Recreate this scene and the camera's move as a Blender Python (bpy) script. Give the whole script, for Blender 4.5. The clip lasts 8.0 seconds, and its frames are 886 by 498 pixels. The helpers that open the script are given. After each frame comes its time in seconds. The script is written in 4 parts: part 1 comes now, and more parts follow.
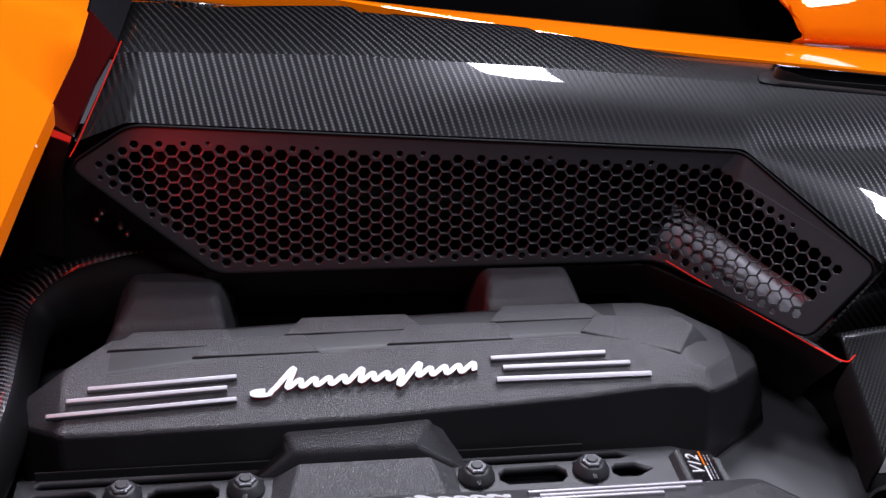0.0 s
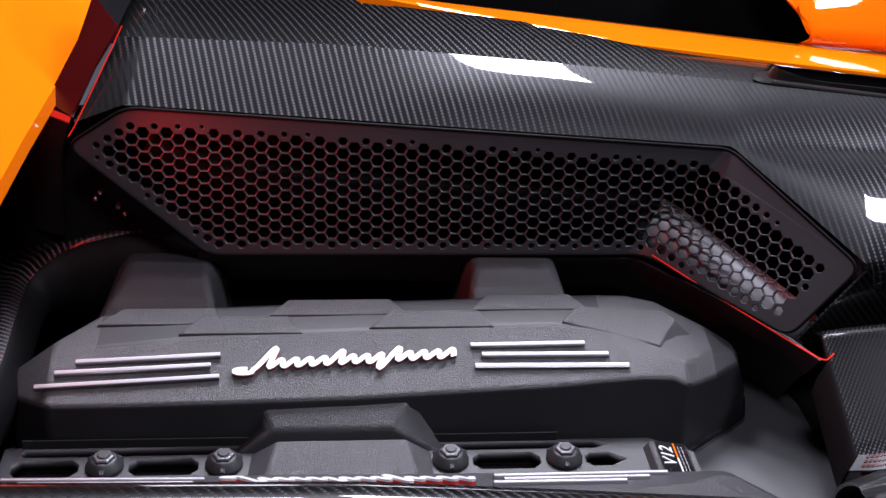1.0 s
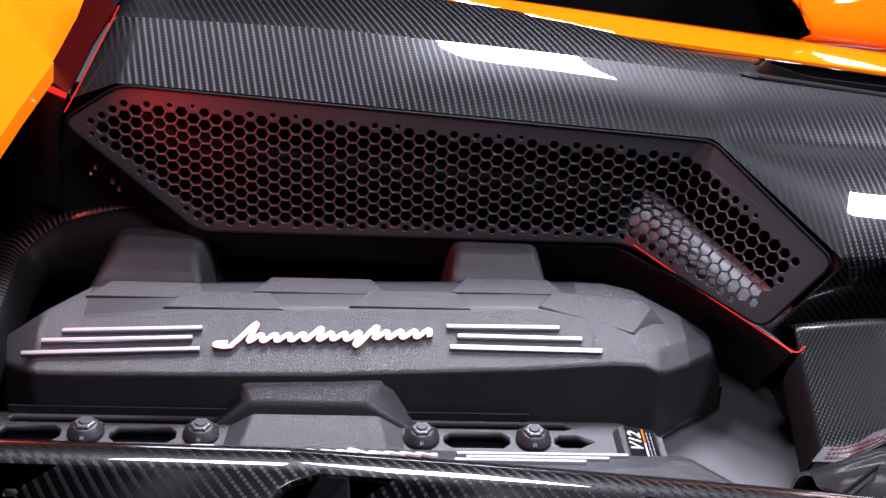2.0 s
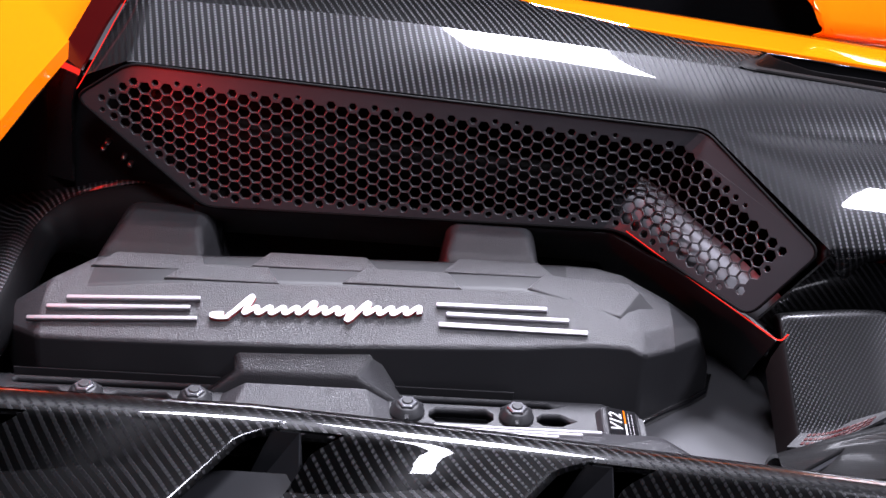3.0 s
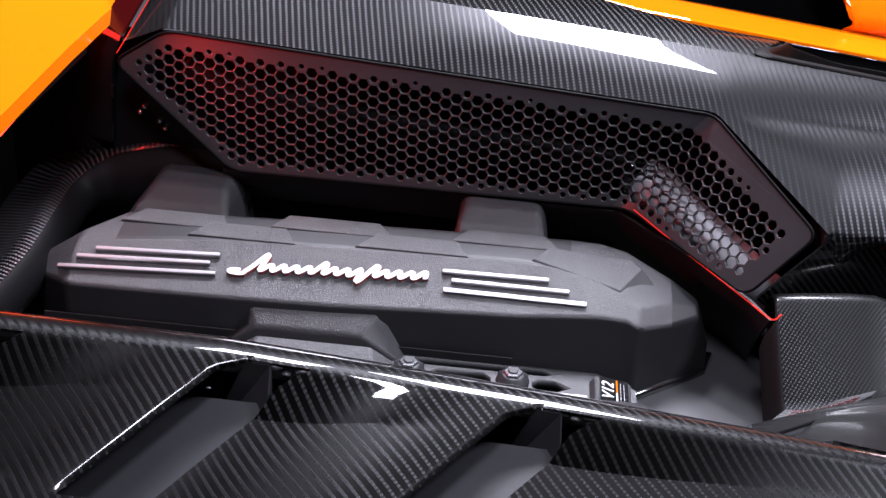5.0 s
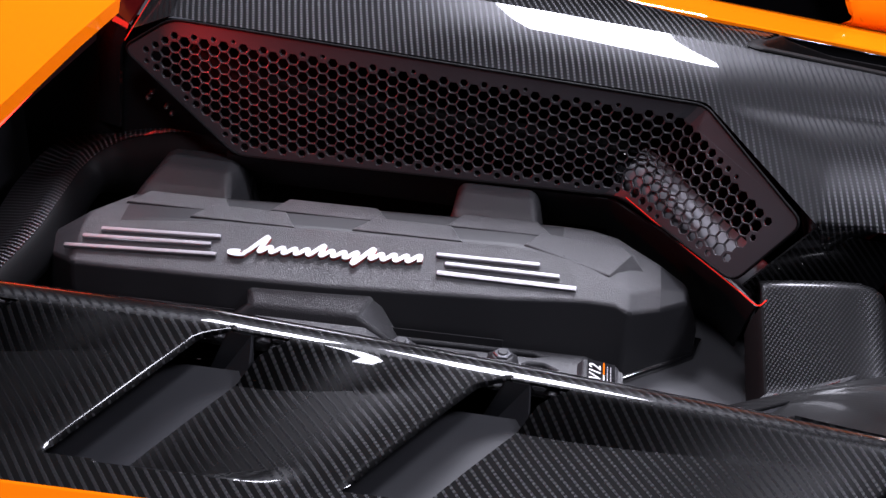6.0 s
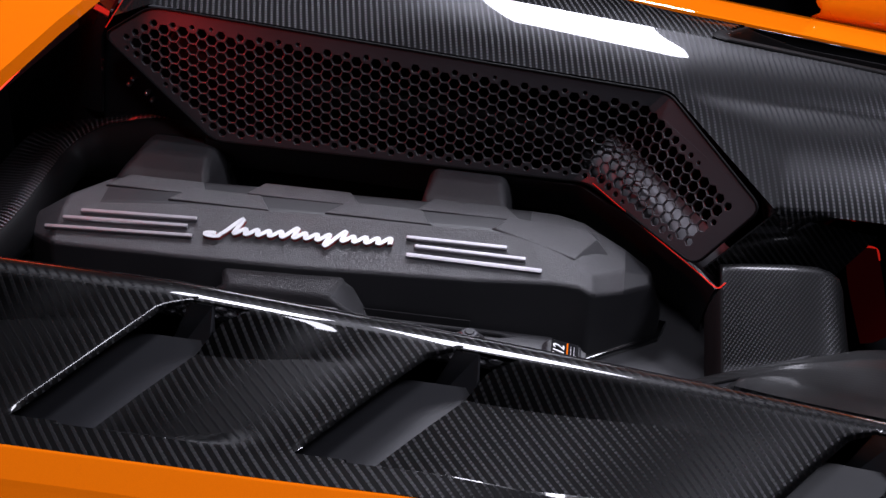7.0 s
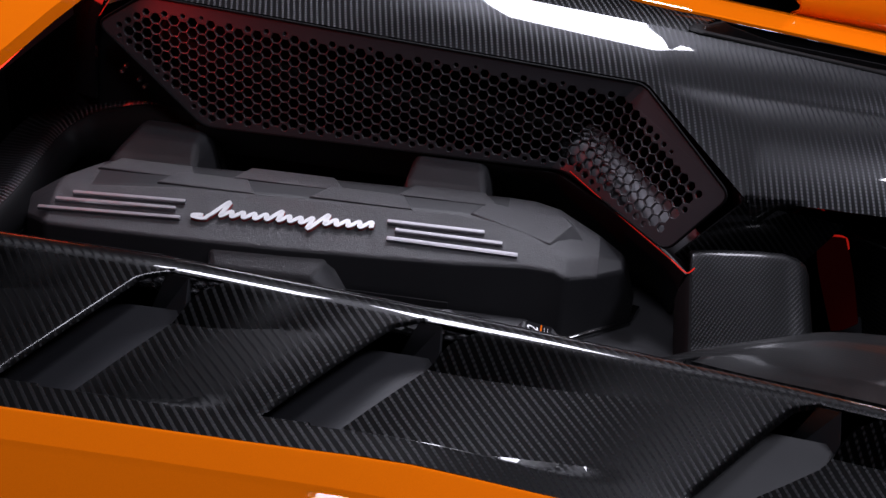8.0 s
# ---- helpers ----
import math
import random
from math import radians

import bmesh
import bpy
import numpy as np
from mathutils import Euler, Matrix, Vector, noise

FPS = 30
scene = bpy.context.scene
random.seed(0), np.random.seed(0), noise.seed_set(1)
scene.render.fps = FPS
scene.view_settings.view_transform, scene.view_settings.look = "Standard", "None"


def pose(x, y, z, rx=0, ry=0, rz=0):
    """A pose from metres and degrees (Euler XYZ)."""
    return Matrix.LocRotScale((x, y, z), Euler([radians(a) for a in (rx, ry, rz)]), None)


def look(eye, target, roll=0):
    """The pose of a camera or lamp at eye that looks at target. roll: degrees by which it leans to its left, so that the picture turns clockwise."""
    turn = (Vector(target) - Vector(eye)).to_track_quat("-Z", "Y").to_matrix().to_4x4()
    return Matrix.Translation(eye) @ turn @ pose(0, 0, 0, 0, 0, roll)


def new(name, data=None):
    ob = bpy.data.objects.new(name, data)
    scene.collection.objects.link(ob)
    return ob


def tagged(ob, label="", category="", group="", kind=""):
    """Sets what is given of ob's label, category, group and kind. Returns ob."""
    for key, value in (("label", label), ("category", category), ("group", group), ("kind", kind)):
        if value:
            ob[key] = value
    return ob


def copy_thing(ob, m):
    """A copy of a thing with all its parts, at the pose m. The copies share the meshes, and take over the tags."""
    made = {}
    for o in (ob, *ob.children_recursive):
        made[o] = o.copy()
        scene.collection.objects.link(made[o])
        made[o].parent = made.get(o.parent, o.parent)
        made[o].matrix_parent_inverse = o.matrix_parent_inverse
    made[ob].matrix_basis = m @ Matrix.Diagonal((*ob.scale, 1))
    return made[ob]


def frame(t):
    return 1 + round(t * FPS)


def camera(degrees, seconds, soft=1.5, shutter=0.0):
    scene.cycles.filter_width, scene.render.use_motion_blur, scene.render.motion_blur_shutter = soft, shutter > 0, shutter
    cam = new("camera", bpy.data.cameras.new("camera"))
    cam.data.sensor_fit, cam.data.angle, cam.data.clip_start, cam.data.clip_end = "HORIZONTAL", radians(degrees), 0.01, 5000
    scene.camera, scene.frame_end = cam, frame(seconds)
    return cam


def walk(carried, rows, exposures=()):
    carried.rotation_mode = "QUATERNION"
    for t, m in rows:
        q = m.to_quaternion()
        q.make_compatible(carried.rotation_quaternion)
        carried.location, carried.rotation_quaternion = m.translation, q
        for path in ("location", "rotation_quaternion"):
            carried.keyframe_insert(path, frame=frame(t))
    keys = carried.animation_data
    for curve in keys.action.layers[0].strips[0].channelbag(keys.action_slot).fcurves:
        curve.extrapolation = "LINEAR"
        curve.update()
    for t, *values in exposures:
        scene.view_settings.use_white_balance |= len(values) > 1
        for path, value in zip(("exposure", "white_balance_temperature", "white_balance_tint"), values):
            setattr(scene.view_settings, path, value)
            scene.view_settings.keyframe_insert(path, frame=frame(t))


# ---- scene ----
cam = camera(40.5, 8.0)
PATH = [
    (0, (-0.066, -0.801, 1.464), (0.19, 0.944, 0.521), 2.1),
    (0.5, (-0.042, -0.813, 1.466), (0.178, 0.935, 0.519), 2.4),
    (1, (-0.009, -0.83, 1.465), (0.166, 0.923, 0.52), 2.5),
    (1.5, (0.018, -0.842, 1.47), (0.163, 0.908, 0.514), 2.9),
    (3, (0.107, -0.892, 1.475), (0.122, 0.857, 0.505), 3.3),
    (3.5, (0.127, -0.907, 1.475), (0.111, 0.84, 0.502), 3.6),
    (4, (0.144, -0.92, 1.475), (0.096, 0.826, 0.5), 3.8),
    (4.5, (0.162, -0.932, 1.476), (0.081, 0.811, 0.498), 3.8),
    (6, (0.219, -0.975, 1.483), (0.056, 0.757, 0.496), 3.6),
    (6.5, (0.238, -0.992, 1.485), (0.073, 0.739, 0.497), 3.7),
    (7, (0.256, -1.008, 1.488), (0.092, 0.722, 0.498), 3.9),
    (7.5, (0.275, -1.027, 1.491), (0.114, 0.704, 0.501), 4.2),
    (8, (0.292, -1.046, 1.496), (0.115, 0.681, 0.503), 4.3),
]
walk(cam, [(t, look(eye, target, roll)) for t, eye, target, roll in PATH],
     [(0, -0.80), (1.5, -0.15), (3.0, 0.20), (4.5, 0.17), (6.0, -0.40), (7.0, -1.10), (8.0, -1.45)])

# ---------------------------------------------------------------- light
world = bpy.data.worlds.new("world")
world.use_nodes = True
world.node_tree.nodes["Background"].inputs[0].default_value = (0.016, 0.016, 0.020, 1)
world.node_tree.nodes["Background"].inputs[1].default_value = 1.0
scene.world = world
scene.view_settings.exposure = 0.0


def softbox(x, y, z, sx, sy, watts, colour=(0.945, 0.945, 1.10), turn=0.0):
    """A rectangular lamp overhead, shining down, turned by some degrees."""
    lamp = bpy.data.lights.new("softbox", "AREA")
    lamp.shape, lamp.size, lamp.size_y, lamp.energy, lamp.color = "RECTANGLE", sx, sy, watts, colour
    ob = new("softbox", lamp)
    ob.matrix_world = pose(x, y, z, 0, 0, turn)
    return ob


softbox(0.45, 1.32, 2.75, 0.60, 0.70, 125, turn=20)
# unseen fill lamps, added to brighten the bay, slot floors and rear end
softbox(-0.26, 1.02, 2.75, 0.42, 0.38, 50, turn=-8)
softbox(0.12, -0.76, 2.75, 0.40, 0.34, 24, turn=-8)
softbox(1.76, 0.02, 2.75, 0.40, 0.40, 75, turn=-8)



# ---------------------------------------------------------------- materials
def material(name):
    m = bpy.data.materials.new(name)
    m.use_nodes = True
    return m, m.node_tree.nodes, m.node_tree.links, m.node_tree.nodes["Principled BSDF"]


def put(bsdf, **values):
    names = {"color": "Base Color", "rough": "Roughness", "metal": "Metallic", "coat": "Coat Weight",
             "coat_rough": "Coat Roughness", "ior": "IOR", "spec": "Specular IOR Level"}
    for key, value in values.items():
        bsdf.inputs[names[key]].default_value = (*value, 1) if isinstance(value, tuple) else value


def math_node(nodes, links, op, a, b=None):
    n = nodes.new("ShaderNodeMath")
    n.operation = op
    for k, v in enumerate((a, b)):
        if v is None:
            continue
        if isinstance(v, (int, float)):
            n.inputs[k].default_value = v
        else:
            links.new(v, n.inputs[k])
    return n.outputs[0]


def carbon_material(name, tow, gloss=0.03, dark=1.0, turn=20.0, repeat=4.0, bead=0.78, bright=0.045):
    """Clear-coated 2x2 twill: tows along u and v of the map, in metres."""
    m, nodes, links, bsdf = material(name)
    uv = nodes.new("ShaderNodeUVMap")
    uv.uv_map = "weave"
    warp = nodes.new("ShaderNodeTexNoise")
    warp.inputs["Scale"].default_value = 9.0
    links.new(uv.outputs[0], warp.inputs["Vector"])
    shift = nodes.new("ShaderNodeVectorMath")
    shift.operation = "MULTIPLY_ADD"
    links.new(warp.outputs["Color"], shift.inputs[0])
    shift.inputs[1].default_value = (0.0025, 0.0025, 0)
    links.new(uv.outputs[0], shift.inputs[2])
    spin = nodes.new("ShaderNodeVectorRotate")
    spin.rotation_type = "Z_AXIS"
    spin.inputs["Angle"].default_value = radians(turn)
    links.new(shift.outputs[0], spin.inputs["Vector"])
    sep = nodes.new("ShaderNodeSeparateXYZ")
    links.new(spin.outputs[0], sep.inputs[0])
    iu = math_node(nodes, links, "DIVIDE", sep.outputs[0], tow)
    iv = math_node(nodes, links, "DIVIDE", sep.outputs[1], tow)
    # diagonal ribs, each broken into short floats
    wave = math_node(nodes, links, "FRACT", math_node(nodes, links, "DIVIDE", math_node(nodes, links, "ADD", iu, iv), repeat))
    swell = math_node(nodes, links, "SINE", math_node(nodes, links, "MULTIPLY", wave, math.pi))
    rib = nodes.new("ShaderNodeMapRange")
    rib.interpolation_type = "SMOOTHSTEP"
    rib.inputs["From Min"].default_value, rib.inputs["From Max"].default_value = 0.76, 0.95
    links.new(swell, rib.inputs["Value"])
    float_v = math_node(nodes, links, "SINE", math_node(nodes, links, "MULTIPLY", math_node(nodes, links, "FRACT", math_node(nodes, links, "DIVIDE", math_node(nodes, links, "SUBTRACT", iu, iv), 2.0)), math.pi))
    beads = math_node(nodes, links, "ADD", 1.0 - bead, math_node(nodes, links, "MULTIPLY", float_v, bead))
    over = math_node(nodes, links, "MULTIPLY", rib.outputs[0], beads)
    fibre = nodes.new("ShaderNodeTexNoise")
    fibre.inputs["Scale"].default_value = 600.0
    links.new(uv.outputs[0], fibre.inputs["Vector"])
    shade = nodes.new("ShaderNodeMix")
    shade.data_type = "RGBA"
    links.new(over, shade.inputs[0])
    shade.inputs[6].default_value = (0.006 * dark, 0.0062 * dark, 0.0072 * dark, 1)
    shade.inputs[7].default_value = (bright, bright, bright * 1.1, 1)
    grain = nodes.new("ShaderNodeMix")
    grain.data_type, grain.blend_type = "RGBA", "MULTIPLY"
    grain.inputs[0].default_value = 0.5
    links.new(shade.outputs[2], grain.inputs[6])
    links.new(fibre.outputs["Color"], grain.inputs[7])
    links.new(grain.outputs[2], bsdf.inputs["Base Color"])
    tangent = nodes.new("ShaderNodeTangent")
    tangent.direction_type, tangent.uv_map = "UV_MAP", "weave"
    links.new(tangent.outputs[0], bsdf.inputs["Tangent"])
    links.new(math_node(nodes, links, "MULTIPLY", over, 0.25), bsdf.inputs["Anisotropic Rotation"])
    bsdf.inputs["Anisotropic"].default_value = 0.7
    bump = nodes.new("ShaderNodeBump")
    bump.inputs["Strength"].default_value = 0.10
    bump.inputs["Distance"].default_value = 0.0005
    links.new(over, bump.inputs["Height"])
    links.new(bump.outputs[0], bsdf.inputs["Normal"])
    put(bsdf, metal=0.75, rough=0.42, coat=1.0, coat_rough=gloss)
    return m


def grained_plastic(name, colour, rough, size=900.0, strength=0.35, depth=0.0006):
    """Moulded plastic with a leathery grain and faint smudges."""
    m, nodes, links, bsdf = material(name)
    at = nodes.new("ShaderNodeTexCoord")
    grain = nodes.new("ShaderNodeTexVoronoi")
    grain.inputs["Scale"].default_value = size
    links.new(at.outputs["Object"], grain.inputs["Vector"])
    fine = nodes.new("ShaderNodeTexNoise")
    fine.inputs["Scale"].default_value = size * 0.6
    links.new(at.outputs["Object"], fine.inputs["Vector"])
    both = math_node(nodes, links, "ADD", grain.outputs["Distance"], fine.outputs["Fac"])
    bump = nodes.new("ShaderNodeBump")
    bump.inputs["Strength"].default_value, bump.inputs["Distance"].default_value = strength, depth
    links.new(both, bump.inputs["Height"])
    links.new(bump.outputs[0], bsdf.inputs["Normal"])
    smudge = nodes.new("ShaderNodeTexNoise")
    smudge.inputs["Scale"].default_value, smudge.inputs["Detail"].default_value = 14.0, 6.0
    links.new(at.outputs["Object"], smudge.inputs["Vector"])
    ramp = nodes.new("ShaderNodeMapRange")
    ramp.inputs["To Min"].default_value, ramp.inputs["To Max"].default_value = rough - 0.06, rough + 0.06
    links.new(smudge.outputs["Fac"], ramp.inputs["Value"])
    links.new(ramp.outputs[0], bsdf.inputs["Roughness"])
    tint = nodes.new("ShaderNodeMix")
    tint.data_type = "RGBA"
    links.new(smudge.outputs["Fac"], tint.inputs[0])
    tint.inputs[6].default_value = (*(c * 0.85 for c in colour), 1)
    tint.inputs[7].default_value = (*(c * 1.15 for c in colour), 1)
    links.new(tint.outputs[2], bsdf.inputs["Base Color"])
    return m


def paint(name, colour, flake=0.0):
    """Car paint under a clear coat, with a fine orange-peel ripple."""
    m, nodes, links, bsdf = material(name)
    at = nodes.new("ShaderNodeTexCoord")
    peel = nodes.new("ShaderNodeTexNoise")
    peel.inputs["Scale"].default_value = 260.0
    links.new(at.outputs["Object"], peel.inputs["Vector"])
    bump = nodes.new("ShaderNodeBump")
    bump.inputs["Strength"].default_value, bump.inputs["Distance"].default_value = 0.05, 0.0003
    links.new(peel.outputs["Fac"], bump.inputs["Height"])
    links.new(bump.outputs[0], bsdf.inputs["Coat Normal"])
    specks = nodes.new("ShaderNodeTexNoise")
    specks.inputs["Scale"].default_value = 1800.0
    links.new(at.outputs["Object"], specks.inputs["Vector"])
    tint = nodes.new("ShaderNodeMix")
    tint.data_type = "RGBA"
    links.new(specks.outputs["Fac"], tint.inputs[0])
    tint.inputs[6].default_value = (*(c * (1 - flake) for c in colour), 1)
    tint.inputs[7].default_value = (*(min(1, c * (1 + flake)) for c in colour), 1)
    links.new(tint.outputs[2], bsdf.inputs["Base Color"])
    put(bsdf, rough=0.6, coat=1.0, coat_rough=0.02, spec=0.0)
    return m


def plain(name, colour, rough, metal=0.0, coat=0.0):
    """A smooth surface with faint uneven gloss."""
    m, nodes, links, bsdf = material(name)
    at = nodes.new("ShaderNodeTexCoord")
    wear = nodes.new("ShaderNodeTexNoise")
    wear.inputs["Scale"].default_value, wear.inputs["Detail"].default_value = 40.0, 5.0
    links.new(at.outputs["Object"], wear.inputs["Vector"])
    span = nodes.new("ShaderNodeMapRange")
    span.inputs["To Min"].default_value, span.inputs["To Max"].default_value = max(0, rough - 0.05), rough + 0.07
    links.new(wear.outputs["Fac"], span.inputs["Value"])
    links.new(span.outputs[0], bsdf.inputs["Roughness"])
    put(bsdf, color=colour, metal=metal, coat=coat)
    return m


def glow(name, colour, strength):
    m, nodes, links, bsdf = material(name)
    put(bsdf, color=tuple(c * 0.3 for c in colour), rough=0.3)
    bsdf.inputs["Emission Color"].default_value = (*colour, 1)
    bsdf.inputs["Emission Strength"].default_value = strength
    return m


CARBON = carbon_material("carbon_twill", 0.0021, dark=0.35, turn=5.0, bead=0.80, bright=0.023)
CARBON_WALL = carbon_material("carbon_twill_wall", 0.0023, turn=33.0, bright=0.058)
CARBON_FINE = carbon_material("carbon_plain_weave", 0.0024, 0.06, 0.4, 12.0, 2.0, 0.85, 0.030)
CARBON_FINE.node_tree.nodes["Principled BSDF"].inputs["Coat Weight"].default_value = 0.25
CARBON_SATIN = carbon_material("carbon_satin_weave", 0.0022, 0.08, 0.4, 20.0, 4.0, 0.80, 0.014)
put(CARBON_SATIN.node_tree.nodes["Principled BSDF"], metal=0.2, rough=0.5, coat=0.30, spec=0.15)
CARBON_ARM = carbon_material("carbon_twill_arm", 0.0020, turn=47.0, bright=0.11)
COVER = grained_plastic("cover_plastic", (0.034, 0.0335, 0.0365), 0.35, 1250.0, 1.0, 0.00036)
# half the tone of COVER: shade on walls and recess put into the colour
SHADED_SMOOTH_COVER = grained_plastic("shaded_smooth_cover_plastic", (0.018, 0.018, 0.020), 0.44, 1450.0, 0.12, 0.0003)
SHADED_SMOOTH_COVER.node_tree.nodes["Principled BSDF"].inputs["Specular IOR Level"].default_value = 0.30
RAIL = grained_plastic("rail_plastic", (0.020, 0.020, 0.0225), 0.42, 1450.0, 0.5, 0.0003)
TRIM = grained_plastic("trim_plastic", (0.016, 0.016, 0.018), 0.5, 1400.0, 0.15, 0.0003)
GRILLE = grained_plastic("grille_lacquer", (0.040, 0.040, 0.045), 0.40, 1600.0, 0.1, 0.0002)
SLOT_FLOOR = grained_plastic("slot_plastic", (0.022, 0.0225, 0.026), 0.38, 1500.0, 0.1, 0.0002)
LINER = grained_plastic("liner_plastic", (0.004, 0.004, 0.0045), 0.55, 1500.0, 0.1, 0.0002)
LINER.node_tree.nodes["Principled BSDF"].inputs["Specular IOR Level"].default_value = 0.07
FLANGE = grained_plastic("flange_plastic", (0.005, 0.0042, 0.0045), 0.6, 1500.0, 0.1, 0.0002)
FLANGE.node_tree.nodes["Principled BSDF"].inputs["Specular IOR Level"].default_value = 0.10
TRAY = grained_plastic("tray_plastic", (0.045, 0.045, 0.049), 0.48, 1500.0, 0.1, 0.0002)
# near-black with hardly any gloss, standing for spaces that no light reaches
UNLIT_BLACK = plain("unlit_black", (0.004, 0.004, 0.005), 0.9)
UNLIT_BLACK.node_tree.nodes["Principled BSDF"].inputs["Specular IOR Level"].default_value = 0.1
GLOSS_BLACK = plain("gloss_black", (0.008, 0.008, 0.009), 0.12, coat=1.0)
ALUMINIUM = plain("brushed_aluminium", (0.38, 0.365, 0.385), 0.48, metal=1.0)
CAP = plain("worn_grey_cap", (0.12, 0.12, 0.13), 0.26, metal=0.6)
CHROME = plain("chrome", (0.92, 0.93, 0.96), 0.28, metal=1.0)
SILVER = plain("satin_silver", (0.86, 0.86, 0.87), 0.38, metal=0.55)
RED_EDGE = plain("red_enamel", (0.45, 0.03, 0.03), 0.4)
ORANGE = paint("orange_paint", (0.72, 0.142, 0.002), 0.12)
RED_LENS = glow("red_lens", (0.16, 0.004, 0.005), 0.08)
RED_LINE = glow("red_light_line", (1.0, 0.025, 0.015), 0.8)
RED_BAR = glow("red_brake_bar", (1.0, 0.03, 0.02), 10.0)
RED_BRIGHT = glow("red_light_line_bright", (1.0, 0.03, 0.02), 2.0)
HALL = plain("hall_grey", (0.125, 0.125, 0.137), 0.8)
HOSE = plain("hose_grey", (0.25, 0.245, 0.265), 0.5, metal=0.3)


# ---------------------------------------------------------------- mesh helpers
def part(name, bm, mat, parent=None, label="", bevel=0.0, smooth=False, segments=2):
    """Links a bmesh as one mesh object, under a thing where one is given."""
    bmesh.ops.recalc_face_normals(bm, faces=bm.faces)
    me = bpy.data.meshes.new(name)
    bm.to_mesh(me)
    bm.free()
    me.materials.append(mat)
    ob = new(name, me)
    if parent:
        ob.parent = parent
    if label:
        tagged(ob, label)
    if smooth or bevel:
        for p in me.polygons:
            p.use_smooth = True
    if bevel:
        mod = ob.modifiers.new("bevel", "BEVEL")
        mod.width, mod.segments, mod.limit_method, mod.angle_limit = bevel, segments, "ANGLE", radians(18)
        mod.harden_normals = True
    return ob


def thing(name, label, category, group="", kind="", at=(0, 0, 0)):
    ob = new(name)
    ob.location = at
    return tagged(ob, label, category, group, kind)


def grid_mesh(rows, uvs=None, closed=False):
    """A sheet through rows of points; its map follows the lengths in metres."""
    bm = bmesh.new()
    layer = bm.loops.layers.uv.new("weave")
    vs = [[bm.verts.new(p) for p in r] for r in rows]
    if uvs is None:
        mid = len(rows[0]) // 2
        us, vv = [0.0], [0.0]
        for i in range(1, len(rows)):
            us.append(us[-1] + (Vector(rows[i][mid]) - Vector(rows[i - 1][mid])).length)
        mr = len(rows) // 2
        for j in range(1, len(rows[0])):
            vv.append(vv[-1] + (Vector(rows[mr][j]) - Vector(rows[mr][j - 1])).length)
        uvs = [[(u, v) for v in vv] for u in us]
    for i in range(len(rows) - 1):
        for j in range(len(rows[0]) - 1):
            f = bm.faces.new((vs[i][j], vs[i + 1][j], vs[i + 1][j + 1], vs[i][j + 1]))
            for loop, (a, b) in zip(f.loops, ((i, j), (i + 1, j), (i + 1, j + 1), (i, j + 1))):
                loop[layer].uv = uvs[a][b]
    return bm


def catmull(points, n):
    """n points per span on a smooth curve through the given ones."""
    p = [Vector(q) for q in points]
    p = [p[0] * 2 - p[1], *p, p[-1] * 2 - p[-2]]
    out = []
    for i in range(1, len(p) - 2):
        for k in range(n):
            t = k / n
            a, b, c, d = p[i - 1:i + 3]
            out.append(0.5 * ((2 * b) + (c - a) * t + (2 * a - 5 * b + 4 * c - d) * t * t + (3 * b - a - 3 * c + d) * t ** 3))
    return out + [p[-2]]


def solid(ob, thick, offset=-1.0, crease=50):
    mod = ob.modifiers.new("thickness", "SOLIDIFY")
    mod.thickness, mod.offset = thick, offset
    crisp = ob.modifiers.new("crisp_rim", "EDGE_SPLIT")
    crisp.split_angle = radians(crease)
    return ob


def box_mesh(x0, x1, y0, y1, z0, z1, bm=None):
    bm = bm or bmesh.new()
    r = bmesh.ops.create_cube(bm, size=1)
    for v in r["verts"]:
        v.co = ((x0 + x1) / 2 + v.co.x * (x1 - x0), (y0 + y1) / 2 + v.co.y * (y1 - y0), (z0 + z1) / 2 + v.co.z * (z1 - z0))
    return bm


def ring_loft(rings, caps=True):
    """A closed body through rings of points."""
    bm = bmesh.new()
    layer = bm.loops.layers.uv.new("weave")
    vs = [[bm.verts.new(p) for p in r] for r in rings]
    n = len(rings[0])
    us = [0.0]
    for i in range(1, len(rings)):
        us.append(us[-1] + (Vector(rings[i][0]) - Vector(rings[i - 1][0])).length)
    vv = [0.0]
    for j in range(n):
        vv.append(vv[-1] + (Vector(rings[0][(j + 1) % n]) - Vector(rings[0][j])).length)
    for i in range(len(rings) - 1):
        for j in range(n):
            k = (j + 1) % n
            f = bm.faces.new((vs[i][j], vs[i + 1][j], vs[i + 1][k], vs[i][k]))
            for loop, uv in zip(f.loops, ((us[i], vv[j]), (us[i + 1], vv[j]), (us[i + 1], vv[j + 1]), (us[i], vv[j + 1]))):
                loop[layer].uv = uv
    if caps:
        bm.faces.new(vs[0]), bm.faces.new(vs[-1])
    return bm


